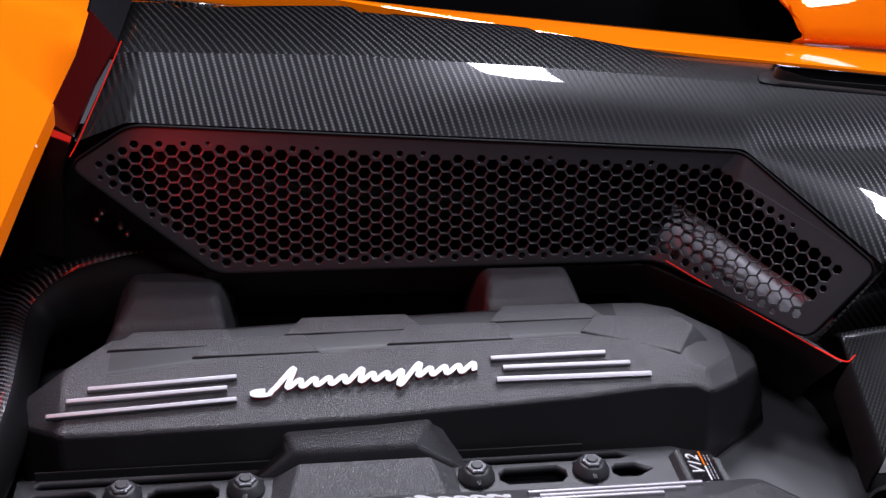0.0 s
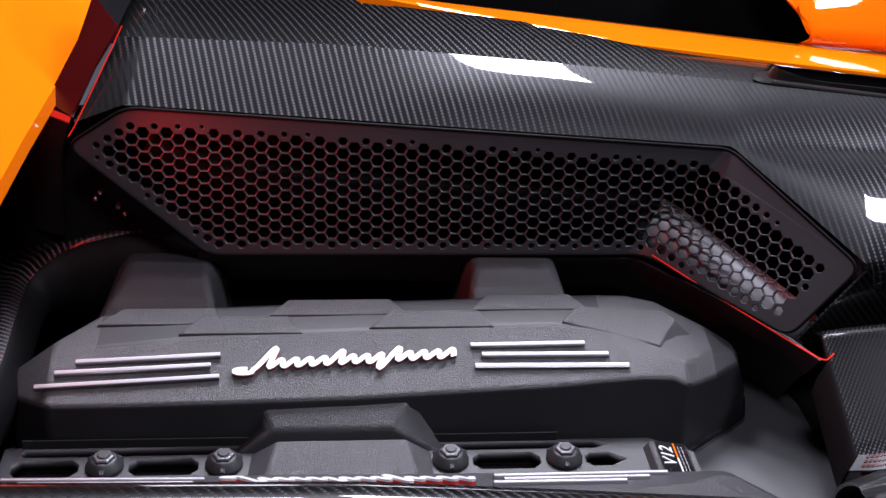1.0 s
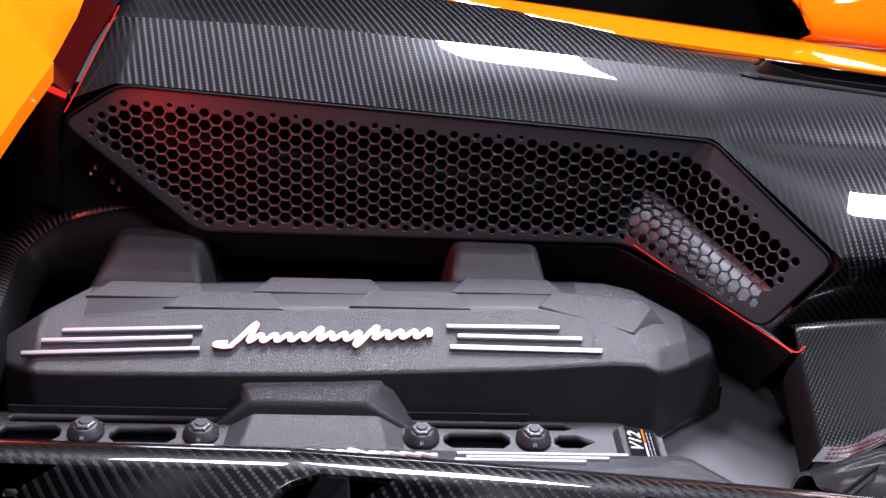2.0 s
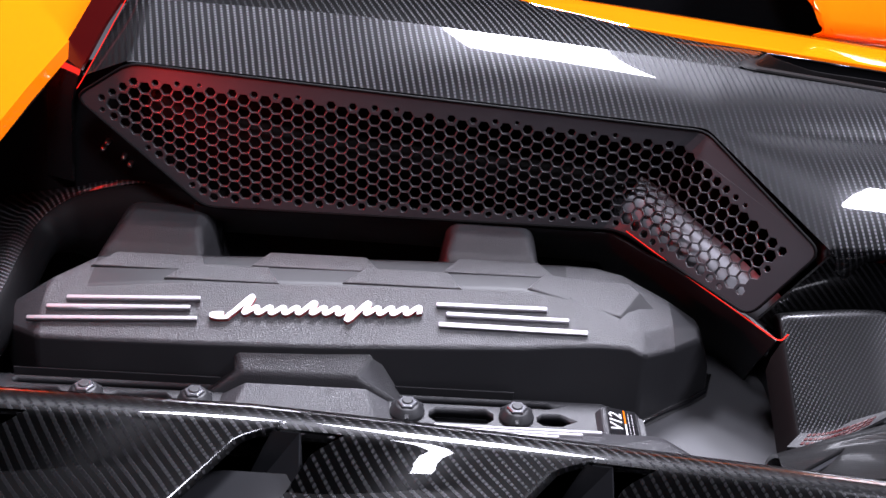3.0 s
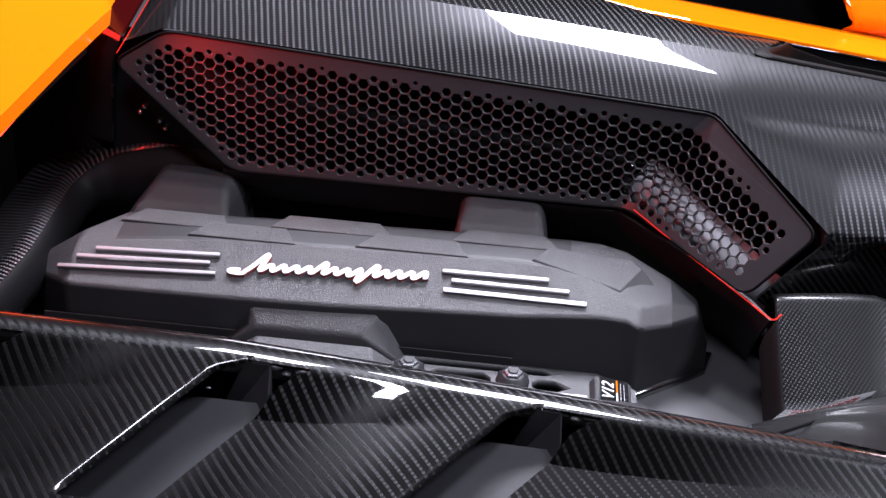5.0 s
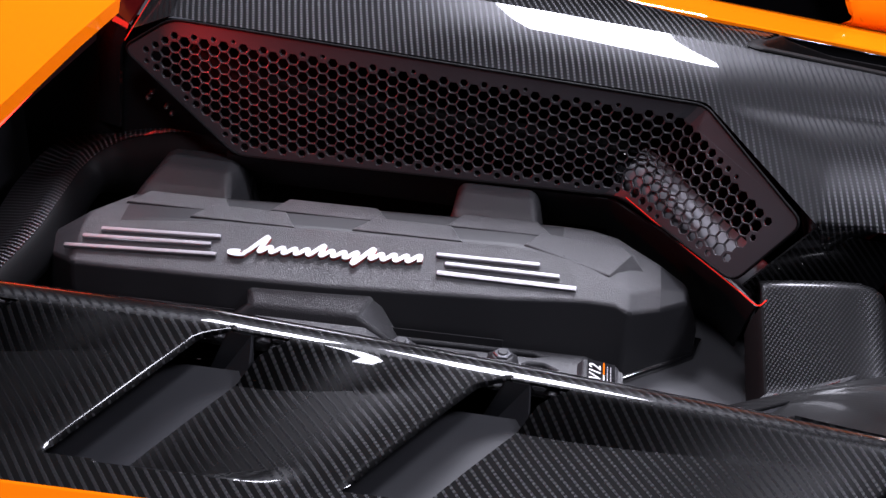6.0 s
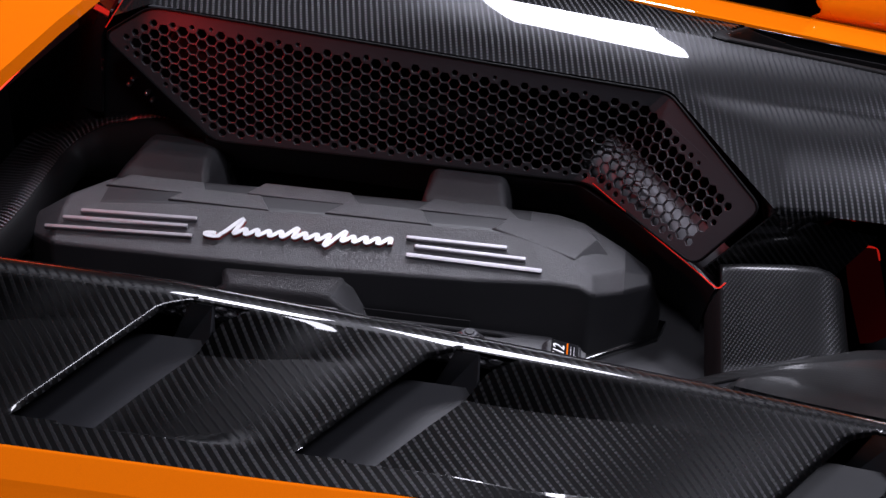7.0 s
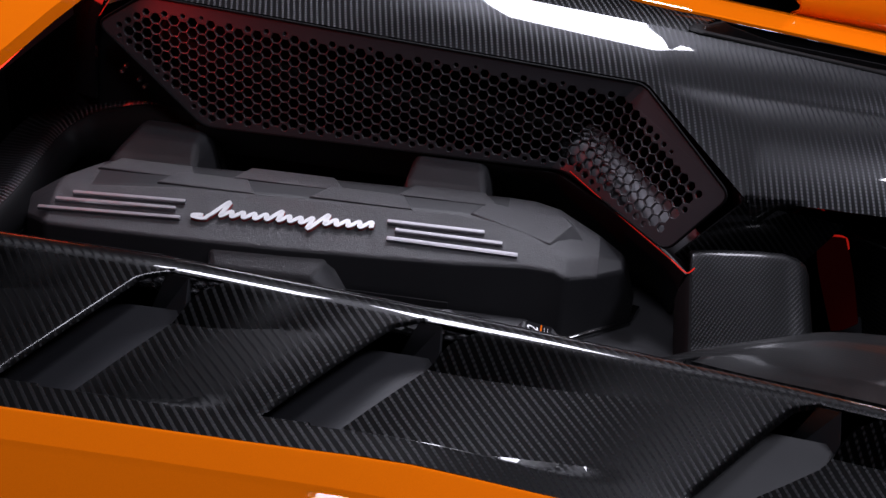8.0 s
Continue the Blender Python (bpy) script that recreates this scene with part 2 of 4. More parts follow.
def outline_plate(outer, holes, thick, chamfer=0.0):
    """A flat plate in x and y with holes cut through, as a mesh; its top lies at z = 0."""
    curve = bpy.data.curves.new("plate", "CURVE")
    curve.dimensions, curve.fill_mode, curve.extrude = "2D", "BOTH", thick / 2 - chamfer
    curve.bevel_depth, curve.bevel_resolution, curve.offset = chamfer, 0, -chamfer
    for loop in (outer, *holes):
        s = curve.splines.new("POLY")
        s.points.add(len(loop) - 1)
        s.use_cyclic_u = True
        for q, (x, y) in zip(s.points, loop):
            q.co = (x, y, 0, 1)
    ob = new("plate", curve)
    me = bpy.data.meshes.new_from_object(ob.evaluated_get(bpy.context.evaluated_depsgraph_get()))
    bm = bmesh.new()
    bm.from_mesh(me)
    bpy.data.objects.remove(ob)
    bpy.data.curves.remove(curve)
    bpy.data.meshes.remove(me)
    bmesh.ops.remove_doubles(bm, verts=bm.verts, dist=1e-6)
    for v in bm.verts:
        v.co.z -= thick / 2
    return bm


def round_corners(points, radius, n=5):
    out = []
    for i, p in enumerate(points):
        p = Vector(p)
        a, b = Vector(points[i - 1]) - p, Vector(points[(i + 1) % len(points)]) - p
        r = min(radius, a.length * 0.4, b.length * 0.4)
        s, e = p + a.normalized() * r, p + b.normalized() * r
        for k in range(n + 1):
            t = k / n
            out.append(s * (1 - t) ** 2 + p * 2 * t * (1 - t) + e * t * t)
    return out


def lerp(a, b, t):
    return a + (b - a) * t


def stops(x, table):
    """Piecewise straight value at x."""
    for (x0, *a), (x1, *b) in zip(table, table[1:]):
        if x <= x1:
            t = max(0.0, (x - x0) / (x1 - x0))
            return [lerp(p, q, t) for p, q in zip(a, b)]
    return list(table[-1][1:])


def smooth01(t):
    t = min(1.0, max(0.0, t))
    return t * t * (3 - 2 * t)


def inside(poly, x, y):
    hit = False
    for (x0, y0), (x1, y1) in zip(poly, poly[1:] + poly[:1]):
        if (y0 > y) != (y1 > y) and x < (x1 - x0) * (y - y0) / (y1 - y0) + x0:
            hit = not hit
    return hit


LEAN = 0.163


def other_side(p):
    """The place on the near flank that answers to p on the far one."""
    drop = 0.046 * min(1.0, max(0.0, (0.30 - p[1]) / 0.07))
    return Vector((p[0], -p[1], p[2] - LEAN * p[1] - drop))


# ---------------------------------------------------------------- the hall
def wall(name, x0, x1, y0, y1, z0, z1):
    return tagged(part(name, box_mesh(x0, x1, y0, y1, z0, z1), HALL), "plain dark grey wall of the hall", "wall", kind="structure")


tagged(part("floor", box_mesh(-6, 6, -6, 6, -0.1, 0), HALL), "dark grey hall floor", "floor", kind="structure")
tagged(part("ceiling", box_mesh(-6, 6, -6, 6, 2.9, 3.0), HALL), "dark ceiling of the hall", "ceiling", kind="structure")
wall("wall_north", -6, 6, 6, 6.1, 0, 3)
wall("wall_south", -6, 6, -6.1, -6, 0, 3)
wall("wall_east", 6, 6.1, -6, 6, 0, 3)
wall("wall_west", -6.1, -6, -6, 6, 0, 3)


# ---------------------------------------------------------------- louvred side panels
SLOPE = 0.825                     # how far a lip runs back for each metre inwards
LIPS = {False: (-0.2635, -0.0755, 0.1125, 0.404), True: (-0.2635, -0.0755, 0.1125)}     # where each lip starts at the outer edge
SLOT = 0.036                      # columns given to a slot
Y_IN, Y_TOP, Y_BOT, Y_OUT = -0.298, -0.3235, -0.424, -0.444
BANK, FOOT = 0.0235, 0.012        # width of the bank under the rail, and of the one above the outer edge


def up_slot(y):
    return min(1.0, max(0.0, (y - Y_BOT) / (Y_TOP - Y_BOT)))


def slot_open(k, s):
    """Width of a slot; the last one opens from a point."""
    return lerp(0.001, 0.043, min(1.0, 1.5 * s) ** 0.8) if k == 3 else lerp(0.035, 0.041, s)


def slot_deep(s):
    """Depth of the moulding beside a slot, deepest under the rail."""
    return lerp(0.0240, 0.0170, s)


def rear_drop(x):
    """How far the panel's outer edge sinks towards the rear."""
    return 0.1 * (math.hypot(x - 0.215, 0.03) + x - 0.215)


def far_edge(x):
    """Where the far panel meets the painted ledge."""
    return max(0.447, 0.515 - 0.22 * x) if x > 0 else 0.515


def rail_share(x):
    """Share of the far panel's width that its flat rail takes; it narrows towards the scoop."""
    return lerp(0.70, 0.46, smooth01((x - 0.20) / 0.20))


def louvre_panel(far):
    """Moulded carbon flank with slanted air slots between its inner crest and the painted body."""
    lips = LIPS[far]

    def seam(x):
        return 1.037 - 0.070 * x - 0.040 * x * x if x > 0 else 1.037 - 0.02 * x

    def outer(x):
        return 0.984 - 0.11 * x if far else 0.988 - rear_drop(x)

    def fall(y):
        """Share of the drop from crest to outer edge: flat rails with a steeper field between."""
        total = 0.0
        for k in range(-2, 3):
            total += stops(-(y + 0.002 * k), [(0.296, 0.0), (0.322, 0.05), (0.424, 0.90), (0.450, 1.06)])[0]
        return total / 5

    def bend(y):
        return 0.012 * smooth01((y - Y_TOP + 0.010) / 0.012)

    def at(x, y, z):
        if not far:
            narrow = 1 - 1.5 * max(0.0, min(x, 0.46) - 0.08) ** 2
            return Vector((x, Y_IN + (y - Y_IN) * narrow, z))
        share = stops(-y, [(0.298, 0.0), (0.326, rail_share(x)), (0.444, 1.0)])[0]
        return Vector((x, lerp(0.30, far_edge(x), share), z - LEAN * y))

    def room(k):
        return lips[k + 1] - lips[k] if k + 1 < len(lips) else 0.34

    def spread(k, q, y):
        """Distance past a lip of the column q, by the slot's width there."""
        w = slot_open(k, up_slot(y))
        return q * w / SLOT if q <= SLOT else w + (q - SLOT) * (room(k) - w) / (room(k) - SLOT) if q < room(k) else q

    cols = sorted({round(-0.50 + 0.006 * i, 4) for i in range(205)}
                  | {round(l + d, 4) for l in lips for d in (-0.009, -0.006, -0.004, -0.0025, -0.001, -0.0003, 0.0005, 0.002)}
                  | {round(l + SLOT + d, 4) for l in lips for d in (-0.002, 0.0, 0.001, 0.003)})
    ys = [Y_IN - 0.0015 * i for i in range(17)] + [Y_TOP + 0.0004, Y_TOP - 0.001, Y_TOP - 0.003]
    ys += [Y_TOP - 0.006 - 0.0035 * i for i in range(6)]
    ys += [lerp(Y_TOP - 0.027, Y_BOT + 0.0125, i / 18) for i in range(19)] + [Y_BOT + 0.008, Y_BOT + 0.004, Y_BOT + 0.001, Y_BOT - 0.001, Y_BOT - 0.004, Y_BOT - 0.010, Y_OUT]
    rows, uvs = [], []
    for c in cols:
        row, uv = [], []
        k = max([i for i, l in enumerate(lips) if l <= c + 1e-9], default=-1)
        for y in ys:
            x = (lips[k] + spread(k, c - lips[k], y) if k >= 0 else c) + SLOPE * (y - Y_BOT) + bend(y)
            z = lerp(seam(x), outer(x), fall(y))
            z -= 15.5 * max(0.0, 0.020 - (Y_IN - y)) ** 2
            if k >= 0 and c - lips[k] >= SLOT - 1e-6:
                u = min(1.0, (c - lips[k] - SLOT) / (0.92 * (room(k) - SLOT)))
                hold = min(1.0, max(0.0, (Y_TOP - y) / BANK)) * min(1.0, max(0.0, (y - Y_BOT) / FOOT))
                z -= slot_deep(up_slot(y)) * 0.5 * (1 + math.cos(math.pi * u)) * hold
            coming = min([l - c for l in lips if l > c], default=9)
            z -= 0.0030 * max(0.0, 1 - coming / 0.006) ** 2 * smooth01((Y_TOP + 0.004 - y) / 0.008) * smooth01((y - Y_BOT) / 0.01)
            p = at(x, y, z)
            row.append(p)
            uv.append((x, p.y * (0.45 if far else 1.06)))
        rows.append(row)
        uvs.append(uv)
    side = thing("louvre_panel", "glossy black carbon-fibre twill panel with slanted air slots", "body panel", "carbon flank panels")
    bm = grid_mesh(rows, uvs)
    bm.faces.ensure_lookup_table()
    n = len(ys) - 1
    gone = []
    for i in range(len(cols) - 1):
        middle = (cols[i] + cols[i + 1]) / 2
        for j in range(n):
            y = (ys[j] + ys[j + 1]) / 2
            f = bm.faces[i * n + j]
            if any(l < middle < l + SLOT for l in lips) and Y_BOT < y < Y_TOP:
                gone.append(f)
            elif far:
                p = f.calc_center_median()
                if p.x < -0.226 or p.x > SCOOP[0][0] and inside(SCOOP, p.x, p.y):
                    gone.append(f)
    bmesh.ops.delete(bm, geom=gone, context="FACES")
    solid(part("moulding", bm, CARBON, side, smooth=True), 0.0025, crease=14)

    # plastic trough under each slot: floor running in under the lip, throat's shade as a near-black sheet, and glossy
    # end
    def under(k, q, y, d):
        x = lips[k] + q + SLOPE * (y - Y_BOT) + bend(y)
        return at(x, y, lerp(seam(x), outer(x), fall(y)) - d)

    def across(k, shares, drop):
        """Rows of points across a slot's trough, from under the lip to the moulding's edge."""
        out = []
        for lip_s, edge_s in shares:
            row = []
            for q, e, t in ((-0.034, 0.012, 0.0), (-0.012, 0.008, 0.3), (None, 0.003, 1.0)):
                s = lerp(lip_s, edge_s, t)
                y = lerp(Y_BOT, Y_TOP, s)
                row.append(under(k, slot_open(k, s) + 0.005 if q is None else q, y, slot_deep(s) + e + drop))
            out.append(row)
        return out
    for k in range(1, len(lips)):
        shares = ((0.0, 0.0), (0.2, 0.2), (0.4, 0.4), (0.6, 0.6), (0.8, 0.8), (0.93, 0.90))
        solid(part("slot_floor", grid_mesh(across(k, shares, 0.0)), SLOT_FLOOR, side, "matt dark grey slot floor", smooth=True), 0.002)
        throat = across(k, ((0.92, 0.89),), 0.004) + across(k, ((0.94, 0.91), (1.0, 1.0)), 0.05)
        solid(part("throat", grid_mesh(throat), UNLIT_BLACK, side, "near-black sheet for the shade in the slot throat"), 0.002)
        bm = bmesh.new()
        w = slot_open(k, 1.0)
        bm.faces.new([bm.verts.new(p) for p in (under(k, -0.002, Y_TOP, 0.002), under(k, w * 0.35, Y_TOP, 0.002), under(k, w + 0.006, Y_TOP - BANK, 0.0225),
                                                under(k, w + 0.010, Y_TOP - BANK, 0.080), under(k, -0.034, Y_TOP, 0.080))])
        solid(part("slot_end", bm, SLOT_FLOOR, side), 0.002)
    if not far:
        # near-black sheet stands for the shade behind the slots
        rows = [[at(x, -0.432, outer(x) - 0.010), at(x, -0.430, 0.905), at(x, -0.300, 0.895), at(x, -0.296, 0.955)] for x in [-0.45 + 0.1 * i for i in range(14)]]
        solid(part("liner", grid_mesh(rows), UNLIT_BLACK, side, "near-black sheet for the shade behind the slots"), 0.002)
    if far:
        def top(x, y):
            share = min(1.0, (y - 0.30) / (far_edge(x) - 0.30))
            v = stops(share, [(0.0, 0.298), (rail_share(x), 0.326), (1.0, 0.444)])[0]
            return lerp(seam(x), outer(x), fall(-v)) + LEAN * v
        rim = round_corners([(x, y, 0) for x, y in SCOOP], 0.02, 4)
        heart = sum(rim, Vector()) / len(rim)
        rows = []
        for p in rim + rim[:1]:
            out = (p - heart).normalized()
            row = []
            for o, d in ((0.014, -0.0012), (0.011, 0.0006), (-0.003, 0.0010), (-0.006, 0.0), (-0.0075, -0.004), (-0.009, -0.035)):
                q = p + out * o
                row.append((q.x, q.y, top(q.x, max(0.3, q.y)) + d))
            rows.append(row)
        solid(part("scoop_lip", grid_mesh(rows), FLANGE, side, "satin black lip of the scoop", smooth=True), 0.002)
        # back wall of the scoop below the painted ledge, near-black for the shade inside, with a thin glossy edge
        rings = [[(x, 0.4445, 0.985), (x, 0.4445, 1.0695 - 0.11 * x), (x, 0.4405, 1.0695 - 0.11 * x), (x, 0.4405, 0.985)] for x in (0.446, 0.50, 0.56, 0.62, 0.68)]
        part("scoop_wall", ring_loft(rings), UNLIT_BLACK, side, "back wall of the scoop, near-black for the shade inside")
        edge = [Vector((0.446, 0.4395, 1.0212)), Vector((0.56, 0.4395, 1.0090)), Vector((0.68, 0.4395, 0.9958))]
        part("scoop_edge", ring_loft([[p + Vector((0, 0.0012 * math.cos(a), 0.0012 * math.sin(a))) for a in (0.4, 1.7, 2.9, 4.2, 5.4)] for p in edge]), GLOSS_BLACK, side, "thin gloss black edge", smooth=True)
        # scoop floor, its shade put in as the same near-black
        part("scoop_floor", box_mesh(0.40, 0.80, 0.290, 0.46, 0.975, 0.985), UNLIT_BLACK, side)
    return side


SCOOP = [(0.424, 0.306), (0.468, 0.395), (0.535, 0.438), (0.70, 0.425), (0.80, 0.306)]


louvre_panel(False)
louvre_panel(True)


# ---------------------------------------------------------------- inner carbon wall round the grille
CREST = [(-0.260, 0.3005, 1.0915), (-0.215, 0.3005, 1.0885), (0.0, 0.3005, 1.0825), (0.20, 0.3005, 1.067), (0.40, 0.3005, 1.0485), (0.55, 0.3005, 1.032), (0.80, 0.3005, 1.001)]
EDGE = [(-0.255, 0.243, 1.023), (-0.206, 0.233, 1.0455), (0.373, 0.2185, 1.0125), (0.489, 0.121, 0.932), (0.76, 0.150, 0.915)]


def along(points, spots):
    """Points on a straight-sided line at shares of its corners' numbering."""
    out = []
    for s in spots:
        i = min(int(s), len(points) - 2)
        out.append(Vector(points[i]).lerp(Vector(points[i + 1]), s - i))
    return out


def shouldered(t):
    """Rise of the wall's section: steep by the grille, easing into a flatter shoulder under the crest."""
    return 0.66 * t + 0.34 * (1 - (1 - t) ** 3)


def inner_wall(far):
    side = thing("inner_wall", "glossy carbon-fibre twill wall above the engine bay grille", "body panel", "carbon inner walls")
    spots = [k / 6 for k in range(6)] + [0.93, 0.97, 1.0, 1.01, 1.03] + [1 + k / 20 for k in range(1, 20)] + [1.97, 1.985, 2.0, 2.03, 2.07]
    spots += [2 + k / 10 for k in range(1, 10)] + [2.95, 2.98, 3.0, 3.02, 3.05] + [3 + k / 8 for k in range(1, 9)]
    spots = [v for v in sorted(set(spots)) if far or v < 2.2]
    low = along(EDGE, spots)
    # ease the corners
    low = [low[0]] + [low[i - 1] * 0.25 + low[i] * 0.5 + low[i + 1] * 0.25 for i in range(1, len(low) - 1)] + [low[-1]]
    rows, uvs = [], []
    for a in low:
        x = lerp(-0.2175, -0.191, (a.x + 0.255) / 0.049) if a.x < -0.206 else lerp(-0.262, 0.80, (a.x + 0.275) / 1.035) if a.x < 0.373 else lerp(0.403, 0.80, (a.x - 0.373) / 0.387)
        y, z = stops(x, CREST)
        b = Vector((x, y, z))
        row, uv = [], []
        for step in range(37):
            t = step / 36
            p = a.lerp(b, t)
            if far:
                rise = lerp(a.z, b.z, lerp(t, shouldered(t), smooth01(p.x / 0.15)))
                # behind the grille's corner: a bulging lower field, a fold, and the shoulder above it
                fold_y, fold_z = 0.2185 + 0.10 * (p.x - 0.373), 1.0125 - 0.075 * (p.x - 0.373)
                if a.y < fold_y - 1e-4:
                    low_share = (p.y - a.y) / (fold_y - a.y)
                    high_share = (p.y - fold_y) / (b.y - fold_y)
                    folded = lerp(a.z, fold_z, 0.45 * low_share + 0.55 * (1 - (1 - low_share) ** 2)) if low_share < 1 else lerp(fold_z, b.z, 0.45 * high_share + 0.55 * (1 - (1 - high_share) ** 2))
                    rise = lerp(rise, folded, smooth01((a.x - 0.373) / 0.03))
                p = Vector((p.x, p.y, rise))
            row.append(p if far else other_side(p) - Vector((0, 0, 0.0085 * t)))
            uv.append((p.x, (p.y - 0.3005) * 1.18))
        # the sheet turns under below its lower edge
        past = smooth01((a.x - 0.470) / 0.03) * lerp(1.0, 0.12, smooth01((a.x - 0.50) / 0.06))
        tuck = []
        for k, (dy, dz) in enumerate(((0.004, -0.055), (-0.001, -0.034), (-0.003, -0.018), (-0.0025, -0.008))):
            d = Vector((0, 0.006 * (4 - k), -0.0015 * (4 - k))).lerp(Vector((0, dy, dz)), past)
            tuck.append(a + d if far else other_side(a + Vector((0, 0.003 * (4 - k), -0.001 * (4 - k)))))
        row = tuck + row
        uv = [(a.x, (a.y - 0.3005) * 1.18 - 0.012 * (4 - k)) for k in range(4)] + uv
        rows.append(row)
        uvs.append(uv)
    solid(part("skin", grid_mesh(rows, uvs), CARBON_WALL, side, smooth=True), 0.003)
    if far:
        # the sheet that runs on from the wing's end, down towards the duct
        rows, uvs = [], []
        for k in range(9):
            t = k / 8
            a = Vector((0.488, 0.123, 0.9285)).lerp(Vector((0.424, 0.102, 0.866)), t)
            b = Vector((0.60, 0.142, 0.905)).lerp(Vector((0.55, 0.14, 0.83)), t)
            row = [a.lerp(b, j / 8) + Vector((0, 0, -0.020 * math.sin(math.pi * j / 8) * t)) for j in range(9)]
            rows.append(row)
            uvs.append([(q[0], q[2]) for q in row])
        solid(part("return", grid_mesh(rows, uvs), CARBON, side, smooth=True), 0.003)
    else:
        # smooth hump between the panel's end and the duct
        hump = [[(0.40, -0.300, 1.000), (0.395, -0.22, 0.932), (0.39, -0.15, 0.885), (0.392, -0.12, 0.874), (0.395, -0.09, 0.842), (0.40, -0.08, 0.792)],
                [(0.45, -0.301, 0.994), (0.45, -0.22, 0.944), (0.45, -0.15, 0.908), (0.45, -0.12, 0.898), (0.45, -0.095, 0.872), (0.45, -0.08, 0.812)],
                [(0.51, -0.301, 0.988), (0.51, -0.22, 0.947), (0.51, -0.15, 0.923), (0.51, -0.12, 0.915), (0.51, -0.09, 0.894), (0.51, -0.07, 0.832)],
                [(0.58, -0.301, 0.980), (0.58, -0.22, 0.948), (0.58, -0.15, 0.931), (0.58, -0.12, 0.925), (0.58, -0.085, 0.908), (0.58, -0.06, 0.842)],
                [(0.80, -0.301, 0.954), (0.80, -0.22, 0.937), (0.80, -0.15, 0.928), (0.80, -0.12, 0.924), (0.80, -0.08, 0.910), (0.80, -0.05, 0.842)]]
        fine = [catmull(r, 5) for r in hump]
        full = [catmull(c, 5) for c in zip(*fine)]
        solid(part("hump", grid_mesh(full), CARBON_SATIN, side, smooth=True), 0.003)
    return side


inner_wall(True)
inner_wall(False)


# ---------------------------------------------------------------- honeycomb grilles
K0 = Vector((0.299, 0.212, 0.915))      # low end of the fold
K1 = Vector((0.372, 0.217, 1.010))      # high end of the fold
TIP = Vector((0.486, 0.120, 0.930))
LOW = Vector((0.420, 0.104, 0.866))
PN = Vector((-0.023, -0.998, 0.060)).normalized()


def side_gap(a, b, x, y):
    """Distance of (x, y) from the edge between a and b."""
    p = Vector((x, y))
    t = min(1, max(0, (p - a).dot(b - a) / (b - a).length_squared))
    return (a + (b - a) * t - p).length


